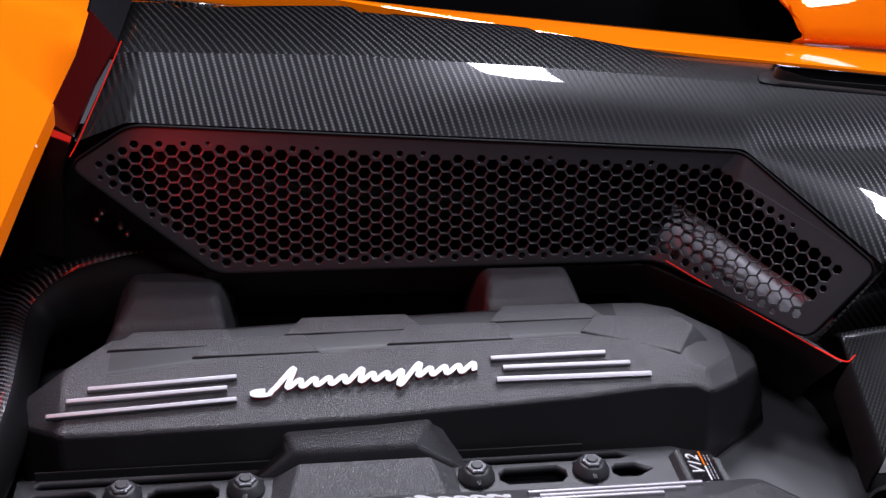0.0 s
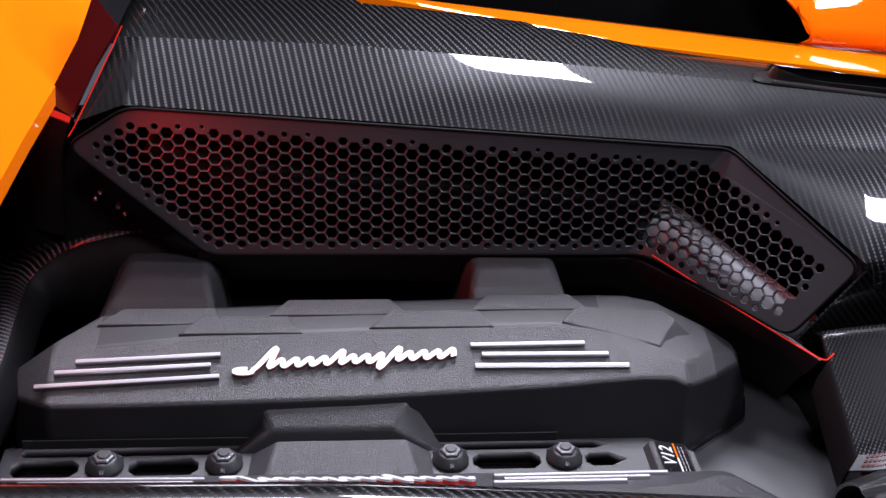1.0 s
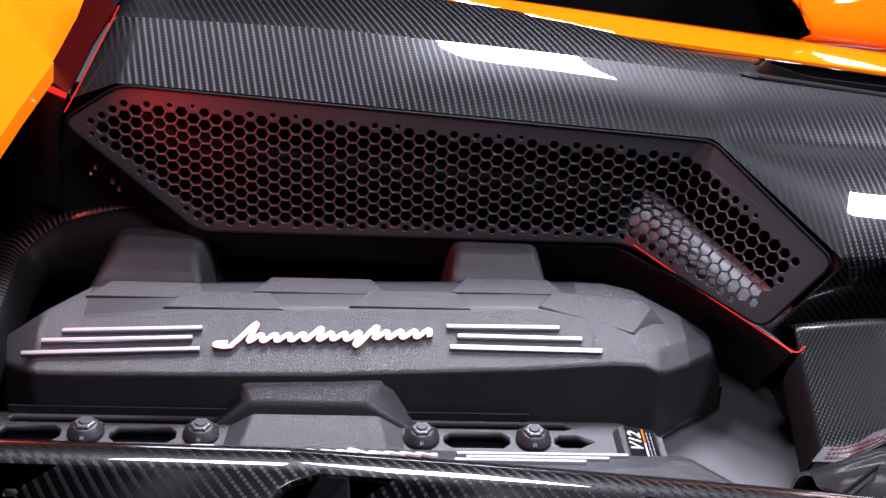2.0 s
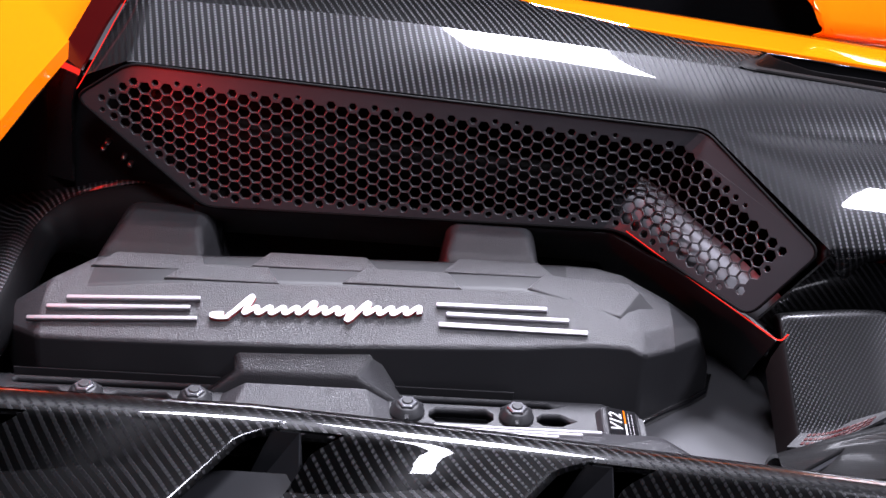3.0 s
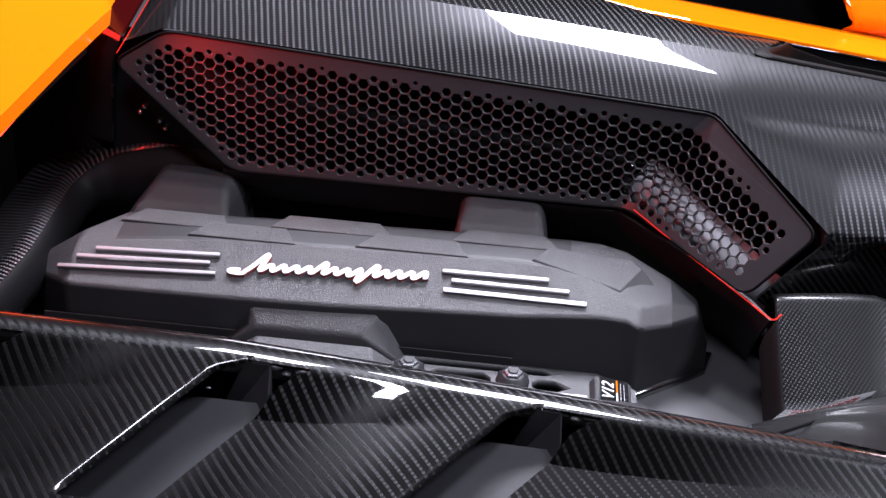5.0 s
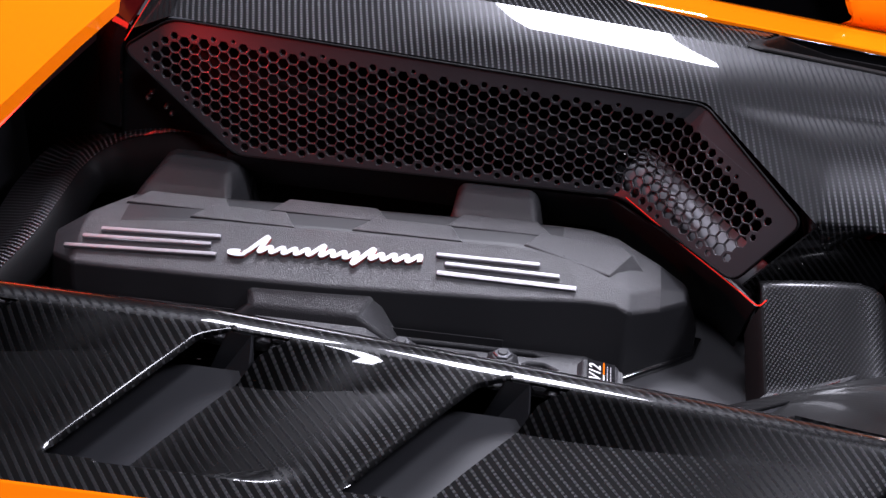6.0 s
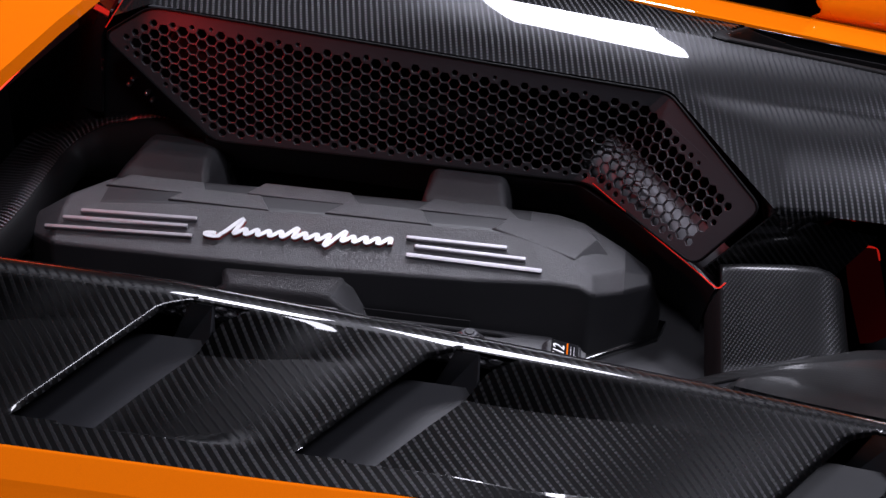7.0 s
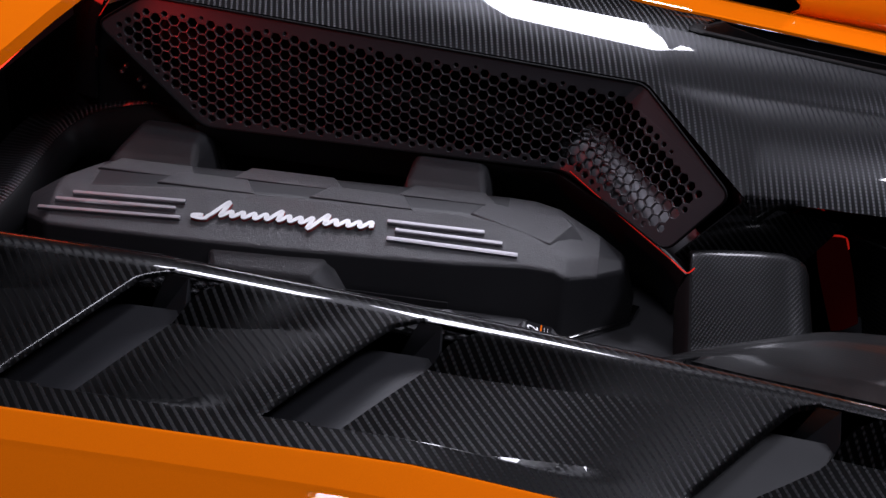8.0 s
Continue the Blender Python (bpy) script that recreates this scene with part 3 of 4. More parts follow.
def grille(far):
    """A thin lacquered panel of hexagonal holes, folded towards the bay's end."""
    ux = Vector((1, 0, 0))
    ux = (ux - PN * ux.dot(PN)).normalized()
    uz = PN.cross(ux).normalized()
    if uz.z < 0:
        uz = -uz
    flat = lambda p: Vector(((p - K0).dot(ux), (p - K0).dot(uz)))
    # unfold the end wing into the plane of the long part
    axis = (K1 - K0).normalized()
    wing_n = (TIP - K0).cross(LOW - K0).normalized()
    if wing_n.y > 0:
        wing_n = -wing_n
    angle = PN.angle(wing_n)
    turn = Matrix.Rotation(angle, 3, axis)
    if (turn @ PN - wing_n).length > 0.2:
        turn = Matrix.Rotation(-angle, 3, axis)
    back = turn.inverted()
    unfold = lambda p: flat(K0 + back @ (p - K0))
    k0, k1 = flat(K0), flat(K1)
    low_left = flat(Vector((-0.135, 0.222, 0.893)))
    corner = [flat(Vector((-0.262, 0.231, 1.005))), flat(Vector((-0.205, 0.231, 1.043))), k1 + Vector((0, 0.0)), unfold(TIP), unfold(LOW),
              k0 + Vector((0.004, -0.018)), low_left]
    outer = [tuple(p) for p in round_corners([c.to_3d() for c in corner], 0.014)]
    outer = [(p[0], p[1]) for p in outer]
    margins = (0.012, 0.014, 0.021, 0.020, 0.006, 0.006, 0.008)
    pitch = 0.0127
    col = pitch * math.sqrt(3) / 2
    holes = []
    x0, x1 = min(p[0] for p in outer), max(p[0] for p in outer)
    y0, y1 = min(p[1] for p in outer), max(p[1] for p in outer)
    for i in range(int((x1 - x0) / col) + 1):
        for j in range(int((y1 - y0) / pitch) + 2):
            x, y = x0 + i * col, y0 + (j + (0.5 if i % 2 else 0.0)) * pitch
            if not inside(outer, x, y):
                continue
            size = min(1.0, min((side_gap(corner[e], corner[(e + 1) % 7], x, y) - m) / 0.008 for e, m in enumerate(margins)))
            if size < 0.02:
                continue
            r = lerp(0.0019, (pitch - 0.0016) / math.sqrt(3), size)
            holes.append([(x + r * math.cos(math.radians(60 * k)), y + r * math.sin(math.radians(60 * k))) for k in range(6)])
    bm = outline_plate(outer, holes, 0.0045, 0.0007)
    # fold line: cut a few lines beside it so the bend is round
    across = (k1 - k0).normalized()
    normal = Vector((across.y, -across.x))
    for d in (-0.012, -0.004, 0.004, 0.012):
        at = k0 + normal * d
        bmesh.ops.bisect_plane(bm, geom=bm.verts[:] + bm.edges[:] + bm.faces[:], plane_co=(at.x, at.y, 0), plane_no=(normal.x, normal.y, 0), dist=1e-6)
    for v in bm.verts:
        p = K0 + ux * v.co.x + uz * v.co.y + PN * v.co.z
        d = (Vector((v.co.x, v.co.y)) - k0).dot(normal)
        share = smooth01((d + 0.014) / 0.028)
        if share > 0:
            part_turn = Matrix.Rotation((angle if (Matrix.Rotation(angle, 3, axis) @ PN - wing_n).length < 0.2 else -angle) * share, 3, axis)
            p = K0 + part_turn @ (p - K0)
        v.co = p if far else other_side(p)
    side = thing("grille_panel", "thin satin black panel of hexagonal holes folded at one end", "grille", "engine bay grilles")
    part("mesh", bm, GRILLE, side)
    # rolled edge round the panel
    def place(q):
        p = K0 + ux * q[0] + uz * q[1]
        share = smooth01(((Vector(q) - k0).dot(normal) + 0.014) / 0.028)
        sign = 1 if (Matrix.Rotation(angle, 3, axis) @ PN - wing_n).length < 0.2 else -1
        p = K0 + Matrix.Rotation(sign * angle * share, 3, axis) @ (p - K0)
        return p if far else other_side(p)
    fine = []
    for a, b in zip(outer, outer[1:] + outer[:1]):
        steps = max(1, int((Vector(b) - Vector(a)).length / 0.006))
        fine += [Vector(a).lerp(Vector(b), k / steps) for k in range(steps)]
    fine.append(fine[0])
    pts = [place(q) for q in fine]
    rings = []
    for k, p in enumerate(pts):
        d = (pts[(k + 1) % (len(pts) - 1)] - pts[k - 1 if k else -2]).normalized()
        a = d.cross(PN).normalized()
        b = a.cross(d)
        rings.append([p + a * 0.0016 * math.cos(t * math.pi / 3) + b * 0.0016 * math.sin(t * math.pi / 3) for t in range(6)])
    part("edge_roll", ring_loft(rings, caps=False), LINER, side, "satin black rolled edge", smooth=True)
    return side


grille(True)
grille(False)


# ---------------------------------------------------------------- engine covers
# x, low edge of the face (y, z), high edge (y, z), back edge (y, z), foot (y, z)
STATIONS = [
    (-0.303, 0.074, 0.832, 0.084, 0.840, 0.094, 0.842, 0.080, 0.770),
    (-0.262, 0.046, 0.838, 0.086, 0.860, 0.110, 0.866, 0.042, 0.767),
    (-0.225, 0.046, 0.838, 0.097, 0.866, 0.142, 0.874, 0.040, 0.767),
    (-0.120, 0.047, 0.839, 0.108, 0.871, 0.149, 0.877, 0.040, 0.767),
    (0.0, 0.050, 0.840, 0.111, 0.873, 0.153, 0.879, 0.040, 0.767),
    (0.190, 0.058, 0.845, 0.115, 0.8755, 0.158, 0.881, 0.042, 0.767),
    (0.240, 0.062, 0.8475, 0.110, 0.873, 0.160, 0.881, 0.043, 0.767),
    (0.270, 0.064, 0.8485, 0.099, 0.867, 0.160, 0.880, 0.044, 0.767),
    (0.298, 0.063, 0.848, 0.082, 0.8585, 0.156, 0.8755, 0.046, 0.767),
    (0.312, 0.058, 0.843, 0.078, 0.8550, 0.151, 0.870, 0.050, 0.767),
    (0.345, 0.080, 0.838, 0.104, 0.851, 0.143, 0.856, 0.076, 0.767),
    (0.374, 0.106, 0.835, 0.119, 0.842, 0.134, 0.840, 0.098, 0.767),
    (0.391, 0.119, 0.795, 0.125, 0.796, 0.134, 0.795, 0.113, 0.767),
]
FACE = Vector((0, math.cos(radians(28)), math.sin(radians(28))))       # up the sloping face
FACE_N = Vector((0, -math.sin(radians(28)), math.cos(radians(28))))


def on_face(x, s, h=0.0):
    """A place on the cover's sloping face: s metres up it, h off it."""
    return Vector((x, 0.08, 0.857)) + FACE * s + FACE_N * h


def trim_bar(x0, x1, s0, s1, parent, flip):
    a, b = on_face(x0, s0), on_face(x1, s1)
    rings = []
    along = (b - a).normalized()
    side = FACE_N.cross(along).normalized()
    for p in (a, a.lerp(b, 0.5), b):
        ring = []
        for k, (u, h) in enumerate(((-0.0026, -0.001), (-0.0026, 0.0026), (-0.0017, 0.0038), (0.0017, 0.0038), (0.0026, 0.0026), (0.0026, -0.001))):
            ring.append(p + side * u + FACE_N * h)
        rings.append(ring)
    bm = ring_loft([[flip(q) for q in r] for r in rings])
    return part("trim_bar", bm, ALUMINIUM, parent, "brushed aluminium trim bar", bevel=0.0008)


def ribbon(points, width, low, high, flip):
    """A raised stroke of even width along points (x, s) on the face."""
    p = [Vector((x, s)) for x, s in points]
    rings = []
    for i, q in enumerate(p):
        d = (p[min(i + 1, len(p) - 1)] - p[max(i - 1, 0)]).normalized()
        n = Vector((-d.y, d.x)) * width / 2
        n.x *= 1.25
        a, b = q + n, q - n
        rings.append([flip(on_face(a.x, a.y, low)), flip(on_face(a.x, a.y, high)), flip(on_face(b.x, b.y, high)), flip(on_face(b.x, b.y, low))])
    return ring_loft(rings)


def emblem(parent, flip):
    """A plain slanted squiggle with a loop before it, in raised satin silver on a red base."""
    peaks = (0.0200, 0.0074, 0.0074, 0.0070, 0.0072, 0.0130, 0.0073, 0.0068, 0.0075, 0.0130, 0.0073, 0.0075, 0.0073, 0.0082)
    dips = (0.0, 0.0, 0.0, 0.0, 0.0, 0.0, 0.0, -0.0008, -0.0075, 0.0, 0.0, 0.0, 0.0, 0.0)
    squiggle = [(-0.0925 + 0.0085 * math.cos(a) , -0.0085 + 0.0022 * math.sin(a)) for a in [radians(70 + 25 * k) for k in range(11)]]
    steps = 16
    for i, (peak, dip) in enumerate(zip(peaks, dips)):
        for k in range(steps):
            t = k / steps
            before = dips[i - 1] if i else -0.001
            lift = lerp(before, peak, 0.5 - 0.5 * math.cos(2 * math.pi * t)) if t < 0.5 else lerp(dip, peak, 0.5 - 0.5 * math.cos(2 * math.pi * t))
            run = (i + t) / len(peaks)
            squiggle.append((-0.083 + 0.180 * run + 0.62 * lift, -0.0055 + 0.0095 * run + lift))
    low = part("emblem", ribbon(squiggle, 0.0041, -0.001, 0.0024, flip), RED_EDGE, parent, "red base of the raised emblem")
    part("emblem_face", ribbon(squiggle, 0.0040, 0.0025, 0.0044, flip), SILVER, low, "satin silver emblem face")


def wedge(lo, hi, parent, name, mat, bevel=0.003, label=""):
    """A solid between a lower and an upper ring of four points."""
    return part(name, ring_loft([lo, hi]), mat, parent, label, bevel=bevel, segments=3)


def engine_cover(far):
    flip = (lambda p: Vector(p)) if far else (lambda p: Vector((p[0], -p[1], p[2] - 0.075 * p[1])))
    cover = thing("engine_cover", "grained black plastic engine cover with silver trim bars and emblem", "engine cover", "cylinder bank covers")
    rings = []
    for x, by, bz, cy, cz, dy, dz, ay, az in STATIONS:
        rings.append([flip(q) for q in ((x, ay, az), (x, by, bz), (x, cy, cz), (x, dy, dz), (x, dy + 0.035, dz - 0.045), (x, dy + 0.04, az))])
    shell = part("shell", ring_loft(rings), COVER, cover, bevel=0.004, segments=3)
    # only the sloping face and the outer ends of the top are grained; the smooth rest has shade put into its darker
    # colour
    shell.data.materials.append(SHADED_SMOOTH_COVER)
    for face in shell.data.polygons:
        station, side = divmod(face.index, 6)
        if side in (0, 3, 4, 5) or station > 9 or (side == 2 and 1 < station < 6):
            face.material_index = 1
    for x0, x1, s0, s1 in ((-0.241, -0.114, 0.0035, 0.0095), (-0.258, -0.122, -0.0075, -0.001), (-0.274, -0.114, -0.021, -0.0125),
                           (0.112, 0.219, 0.0165, 0.0175), (0.122, 0.240, 0.0065, 0.006), (0.115, 0.258, -0.005, -0.006)):
        trim_bar(x0, x1, s0, s1, cover, flip)
    emblem(cover, flip)
    # thin foot along the cover's lower edge
    foot = [[flip(q) for q in ((x, ay + 0.004, 0.7725), (x, ay - 0.005, 0.7715), (x, ay - 0.006, 0.766))] for x, by, bz, cy, cz, dy, dz, ay, az in STATIONS]
    foot.append([flip(q) for q in ((0.393, 0.140, 0.7725), (0.401, 0.140, 0.7715), (0.402, 0.140, 0.766))])
    solid(part("foot_lip", grid_mesh(foot), GLOSS_BLACK, cover, "glossy black foot", smooth=True), 0.001, crease=180)
    # staggered raised pads along the top
    for x0, x1, t0, t1, row in ((-0.155, -0.039, -0.132, -0.055, 0), (0.018, 0.138, 0.042, 0.122, 0),
                                (-0.230, -0.112, -0.206, -0.123, 1), (-0.074, 0.058, -0.055, 0.040, 1), (0.115, 0.231, 0.133, 0.212, 1)):
        y0, y1 = (0.1105, 0.131) if row == 0 else (0.132, 0.151)
        st = stops((x0 + x1) / 2, STATIONS)
        zs = lambda y: lerp(st[3], st[5], (y - st[2]) / (st[4] - st[2]))
        y0, y1 = y0 + st[2] - 0.111, y1 + st[2] - 0.111
        lo = [(x0, y0, zs(y0) - 0.004), (x1, y0, zs(y0) - 0.004), (t1 + 0.003, y1 + 0.002, zs(y1) - 0.004), (t0 - 0.003, y1 + 0.002, zs(y1) - 0.004)]
        hi = [(x0 + 0.002, y0 + 0.0005, zs(y0) + 0.0012), (x1 - 0.002, y0 + 0.0005, zs(y0) + 0.0012), (t1, y1, zs(y1) + 0.0042), (t0, y1, zs(y1) + 0.0042)]
        wedge([flip(p) for p in lo], [flip(p) for p in hi], cover, "pad", COVER, 0.0010)
    # bosses behind
    for x0, x1, t0, t1, z in ((-0.244, -0.117, -0.213, -0.135, 0.883), (0.110, 0.221, 0.125, 0.204, 0.891)):
        lo = [(x0, 0.145, 0.845), (x1, 0.145, 0.845), (x1, 0.27, 0.80), (x0, 0.27, 0.80)]
        m0, m1 = lerp(x0, t0, 0.6), lerp(x1, t1, 0.6)
        mid = [(m0, 0.166, z - 0.010), (m1, 0.166, z - 0.010), (m1, 0.262, z - 0.012), (m0, 0.262, z - 0.012)]
        hi = [(t0, 0.196, z + 0.002), (t1, 0.196, z + 0.002), (t1, 0.245, z), (t0, 0.245, z)]
        part("boss", ring_loft([[flip(p) for p in r] for r in (lo, mid, hi)]), COVER, cover, bevel=0.011, segments=5)
    # centre block that steps down to the rail between the covers
    lo = [(-0.108, 0.028, 0.790), (0.092, 0.028, 0.790), (0.076, 0.078, 0.790), (-0.092, 0.078, 0.790)]
    hi = [(-0.066, 0.033, 0.819), (0.040, 0.033, 0.819), (0.058, 0.056, 0.838), (-0.080, 0.056, 0.838)]
    wedge([flip(p) for p in lo], [flip(p) for p in hi], cover, "centre_block", COVER, 0.004)
    # broad pad at the end, cut off slantwise
    def top(x, y, h):
        st = stops(x, STATIONS)
        return flip((x, y, lerp(st[3], st[5], (y - st[2]) / (st[4] - st[2])) + h))
    lo = [top(0.196, 0.1155, -0.004), top(0.291, 0.0915, -0.004), top(0.333, 0.1175, -0.004), top(0.322, 0.138, -0.004), top(0.216, 0.139, -0.004)]
    hi = [top(0.201, 0.1170, 0.0022), top(0.2905, 0.0935, 0.0020), top(0.313, 0.127, 0.0075), top(0.303, 0.138, 0.0055), top(0.218, 0.137, 0.0045)]
    wedge(lo, hi, cover, "end_pad", COVER, 0.0016)
    return cover


engine_cover(True)
engine_cover(False)


# ---------------------------------------------------------------- rail between the covers
def slot(x0, x1, y0, y1, point=0.0):
    r = (y1 - y0) * 0.30
    pts = [(x0 + r, y0), (x1 - r - point, y0)]
    pts += [(x1, (y0 + y1) / 2)] if point else [(x1, y0 + r), (x1, y1 - r)]
    pts += [(x1 - r - point, y1), (x0 + r, y1), (x0, y1 - r), (x0, y0 + r)]
    return pts


def centre_rail():
    rail = thing("centre_rail", "black plastic rail with slotted pockets between the engine covers", "engine trim")
    outer = [(-0.300, -0.045), (0.274, -0.045), (0.312, -0.020), (0.312, 0.020), (0.274, 0.042), (-0.300, 0.042)]
    holes = []
    for a, b, y0, y1, pt in ((0.064, 0.240, 0.0285, 0.0400, 0.014), (-0.285, -0.090, 0.0285, 0.0400, 0.0), (0.110, 0.171, 0.001, 0.0245, 0.0), (0.211, 0.250, 0.003, 0.0225, 0.010),
                             (-0.190, -0.130, 0.001, 0.0245, 0.0), (-0.290, -0.232, 0.001, 0.0245, 0.0), (0.056, 0.070, 0.003, 0.022, 0.0)):
        holes.append(slot(a, b, y0, y1, pt))
    bm = outline_plate(outer, holes, 0.012)
    bmesh.ops.translate(bm, verts=bm.verts, vec=(0, 0, 0.797))
    part("plate", bm, RAIL, rail)
    # near-black floor stands for the shade deep in the pockets
    part("pocket_floor", box_mesh(-0.295, 0.255, -0.042, 0.040, 0.776, 0.781), UNLIT_BLACK, rail)
    for x0, x1 in ((0.063, 0.190), (-0.285, -0.088)):
        part("fin", box_mesh(x0, x1, 0.0405, 0.0418, 0.795, 0.806), TRIM, rail, bevel=0.0004)
    # low step in front of the covers' centre blocks
    wedge([(-0.092, -0.030, 0.795), (0.078, -0.030, 0.795), (0.076, 0.029, 0.795), (-0.088, 0.029, 0.795)],
          [(-0.072, -0.022, 0.806), (0.060, -0.022, 0.806), (0.050, 0.0275, 0.8125), (-0.062, 0.0275, 0.8125)], rail, "step", COVER, 0.003)
    return rail


centre_rail()


def bolt_cap(x):
    cap = thing("bolt_cap", "black faceted bolt cap with a hexagonal top", "bolt", "bolt caps on the rail", at=(x, 0.013, 0.797))
    rings = []
    for r, z in ((0.0165, 0.0), (0.0165, 0.003), (0.0148, 0.006), (0.0112, 0.0100), (0.0095, 0.0108)):
        rings.append([(r * math.cos(math.radians(20 * k)), r * math.sin(math.radians(20 * k)), z) for k in range(18)])
    part("skirt", ring_loft(rings), TRIM, cap, bevel=0.0006)
    hexa = [[(r * math.cos(math.radians(60 * k)), r * math.sin(math.radians(60 * k)), z) for k in range(6)] for r, z in ((0.0098, 0.0095), (0.0098, 0.0122), (0.0084, 0.0134))]
    part("hex_top", ring_loft(hexa), CAP, cap, "worn grey hexagonal top", bevel=0.0005)
    disc = [[(r * math.cos(math.radians(30 * k)), r * math.sin(math.radians(30 * k)), z) for k in range(12)] for r, z in ((0.0052, 0.0130), (0.0052, 0.0142), (0.0044, 0.0148))]
    part("disc", ring_loft(disc), TRIM, cap, bevel=0.0003)
    for k in range(3):
        a = math.radians(120 * k - 90)
        c, s = math.cos(a), math.sin(a)
        bm = box_mesh(0.0090, 0.0165, -0.0020, 0.0020, 0.002, 0.0105)
        for v in bm.verts:
            if v.co.x > 0.012 and v.co.z > 0.01:
                v.co.z = 0.0052
            v.co = (v.co.x * c - v.co.y * s, v.co.x * s + v.co.y * c, v.co.z)
        part("lug", bm, COVER, cap, bevel=0.0005)
    return cap


first = bolt_cap(0.090)
for bx in (0.192, -0.108, -0.210):
    copy_thing(first, Matrix.Translation((bx, 0.013, 0.797)))


def badge():
    """A small dark plate with the engine's designation beside an orange and white line."""
    tag = thing("badge", "small glossy black badge with silver characters and an orange stripe", "badge")
    part("pedestal", ring_loft([[(0.262, -0.022, 0.79), (0.312, -0.022, 0.79), (0.312, 0.030, 0.79), (0.262, 0.030, 0.79)],
                                [(0.272, -0.021, 0.8045), (0.306, -0.021, 0.799), (0.306, 0.029, 0.799), (0.272, 0.029, 0.8045)]]), COVER, tag, bevel=0.003)
    m = pose(0.2895, 0.004, 0.8025, 0, 9, 0)
    def bar(name, x0, x1, y0, y1, mat, h, label=""):
        bm = box_mesh(x0, x1, y0, y1, 0, h)
        bmesh.ops.transform(bm, matrix=m, verts=bm.verts)
        part(name, bm, mat, tag, label, bevel=0.0002)
    bar("plate", -0.0135, 0.0145, -0.022, 0.022, GLOSS_BLACK, 0.0012)
    bar("stripe", 0.0022, 0.0036, 0.0, 0.020, ORANGE, 0.0018, "orange stripe")
    bar("stripe", 0.0022, 0.0036, -0.020, -0.0005, SILVER, 0.0018, "white stripe")
    for x in (0.0062, 0.0096):
        y = -0.018
        while y < 0.014:
            run = 0.0028 + 0.0016 * (int(y * 9000) % 3)
            bar("text_bar", x, x + 0.0008, y, y + run, ALUMINIUM, 0.0015)
            y += run + 0.0011
    curve = bpy.data.curves.new("characters", "FONT")
    curve.body, curve.size, curve.extrude, curve.shear = "V12", 0.017, 0.0004, 0.25
    curve.align_x, curve.align_y = "CENTER", "CENTER"
    ob = new("characters", curve)
    me = bpy.data.meshes.new_from_object(ob.evaluated_get(bpy.context.evaluated_depsgraph_get()))
    bpy.data.objects.remove(ob)
    bm = bmesh.new()
    bm.from_mesh(me)
    bmesh.ops.transform(bm, matrix=m @ pose(-0.0055, 0, 0.0016, 0, 0, 90), verts=bm.verts)
    part("characters", bm, SILVER, tag, "silver slanted characters")


badge()


# ---------------------------------------------------------------- bay floor and walls
def bay_tray():
    tray = thing("bay_tray", "matt grey-black plastic tray under the engine covers", "engine trim")
    part("pan", box_mesh(-0.55, 0.50, -0.26, 0.30, 0.757, 0.765), TRAY, tray, bevel=0.002)
    # near-black pan and walls stand for the unlit depth round the bay
    part("rear_pan", box_mesh(0.50, 0.85, -0.30, 0.30, 0.60, 0.70), UNLIT_BLACK, tray)
    part("rear_wall", box_mesh(0.84, 0.85, -0.30, 0.30, 0.70, 0.95), UNLIT_BLACK, tray)
    part("end_wall", box_mesh(0.50, 0.85, 0.300, 0.308, 0.60, 0.93), UNLIT_BLACK, tray)
    part("bulkhead", box_mesh(-0.43, -0.42, -0.35, 0.45, 0.70, 1.03), UNLIT_BLACK, tray)
    for far in (True, False):
        low = [(-0.145, 0.226, 0.896), (-0.135, 0.224, 0.894), (0.10, 0.219, 0.895), (0.29, 0.214, 0.893), (0.36, 0.156, 0.880), (0.420, 0.104, 0.864), (0.438, 0.070, 0.862)]
        rows = []
        for p in low:
            p = Vector(p)
            row = [p, p + Vector((-0.002, 0.006, -0.012)), p + Vector((0.0, 0.045, -0.055)), p + Vector((0.0, 0.090, -0.12))]
            rows.append(row if far else [other_side(q) for q in row])
        solid(part("skirt", grid_mesh(rows), TRIM, tray, smooth=True), 0.003)
        # near-black sheets put the shade behind the grille into their colour
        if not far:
            part("backing", box_mesh(-0.42, 0.60, -0.27, -0.262, 0.72, 0.96), UNLIT_BLACK, tray)
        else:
            part("backing", box_mesh(-0.40, 0.33, 0.262, 0.27, 0.72, 1.03), UNLIT_BLACK, tray)
            part("backing", box_mesh(0.31, 0.42, 0.265, 0.273, 0.72, 1.012), UNLIT_BLACK, tray)
            part("backing", box_mesh(0.40, 0.62, 0.268, 0.276, 0.72, 0.965), UNLIT_BLACK, tray)
    return tray


bay_tray()


def light_line():
    """A thin red line along the grille's folded lower edge."""
    strip = thing("light_strip", "thin glowing red line along the grille's lower edge", "light strip")
    for name, points, mat, r in (("tube", [(0.303, 0.199, 0.903), (0.36, 0.147, 0.8835), (0.421, 0.095, 0.8630)], RED_LINE, 0.0006),
                                 ("end_hook", [(0.4215, 0.0945, 0.8630), (0.4350, 0.062, 0.8680), (0.4425, 0.060, 0.8755)], RED_BRIGHT, 0.0007)):
        path = catmull(points, 6)
        part(name, ring_loft([[p + Vector((r * math.cos(a), -0.001, r * math.sin(a))) for a in (0.5, 2.1, 3.7, 5.2)] for p in path]), mat, strip)


light_line()


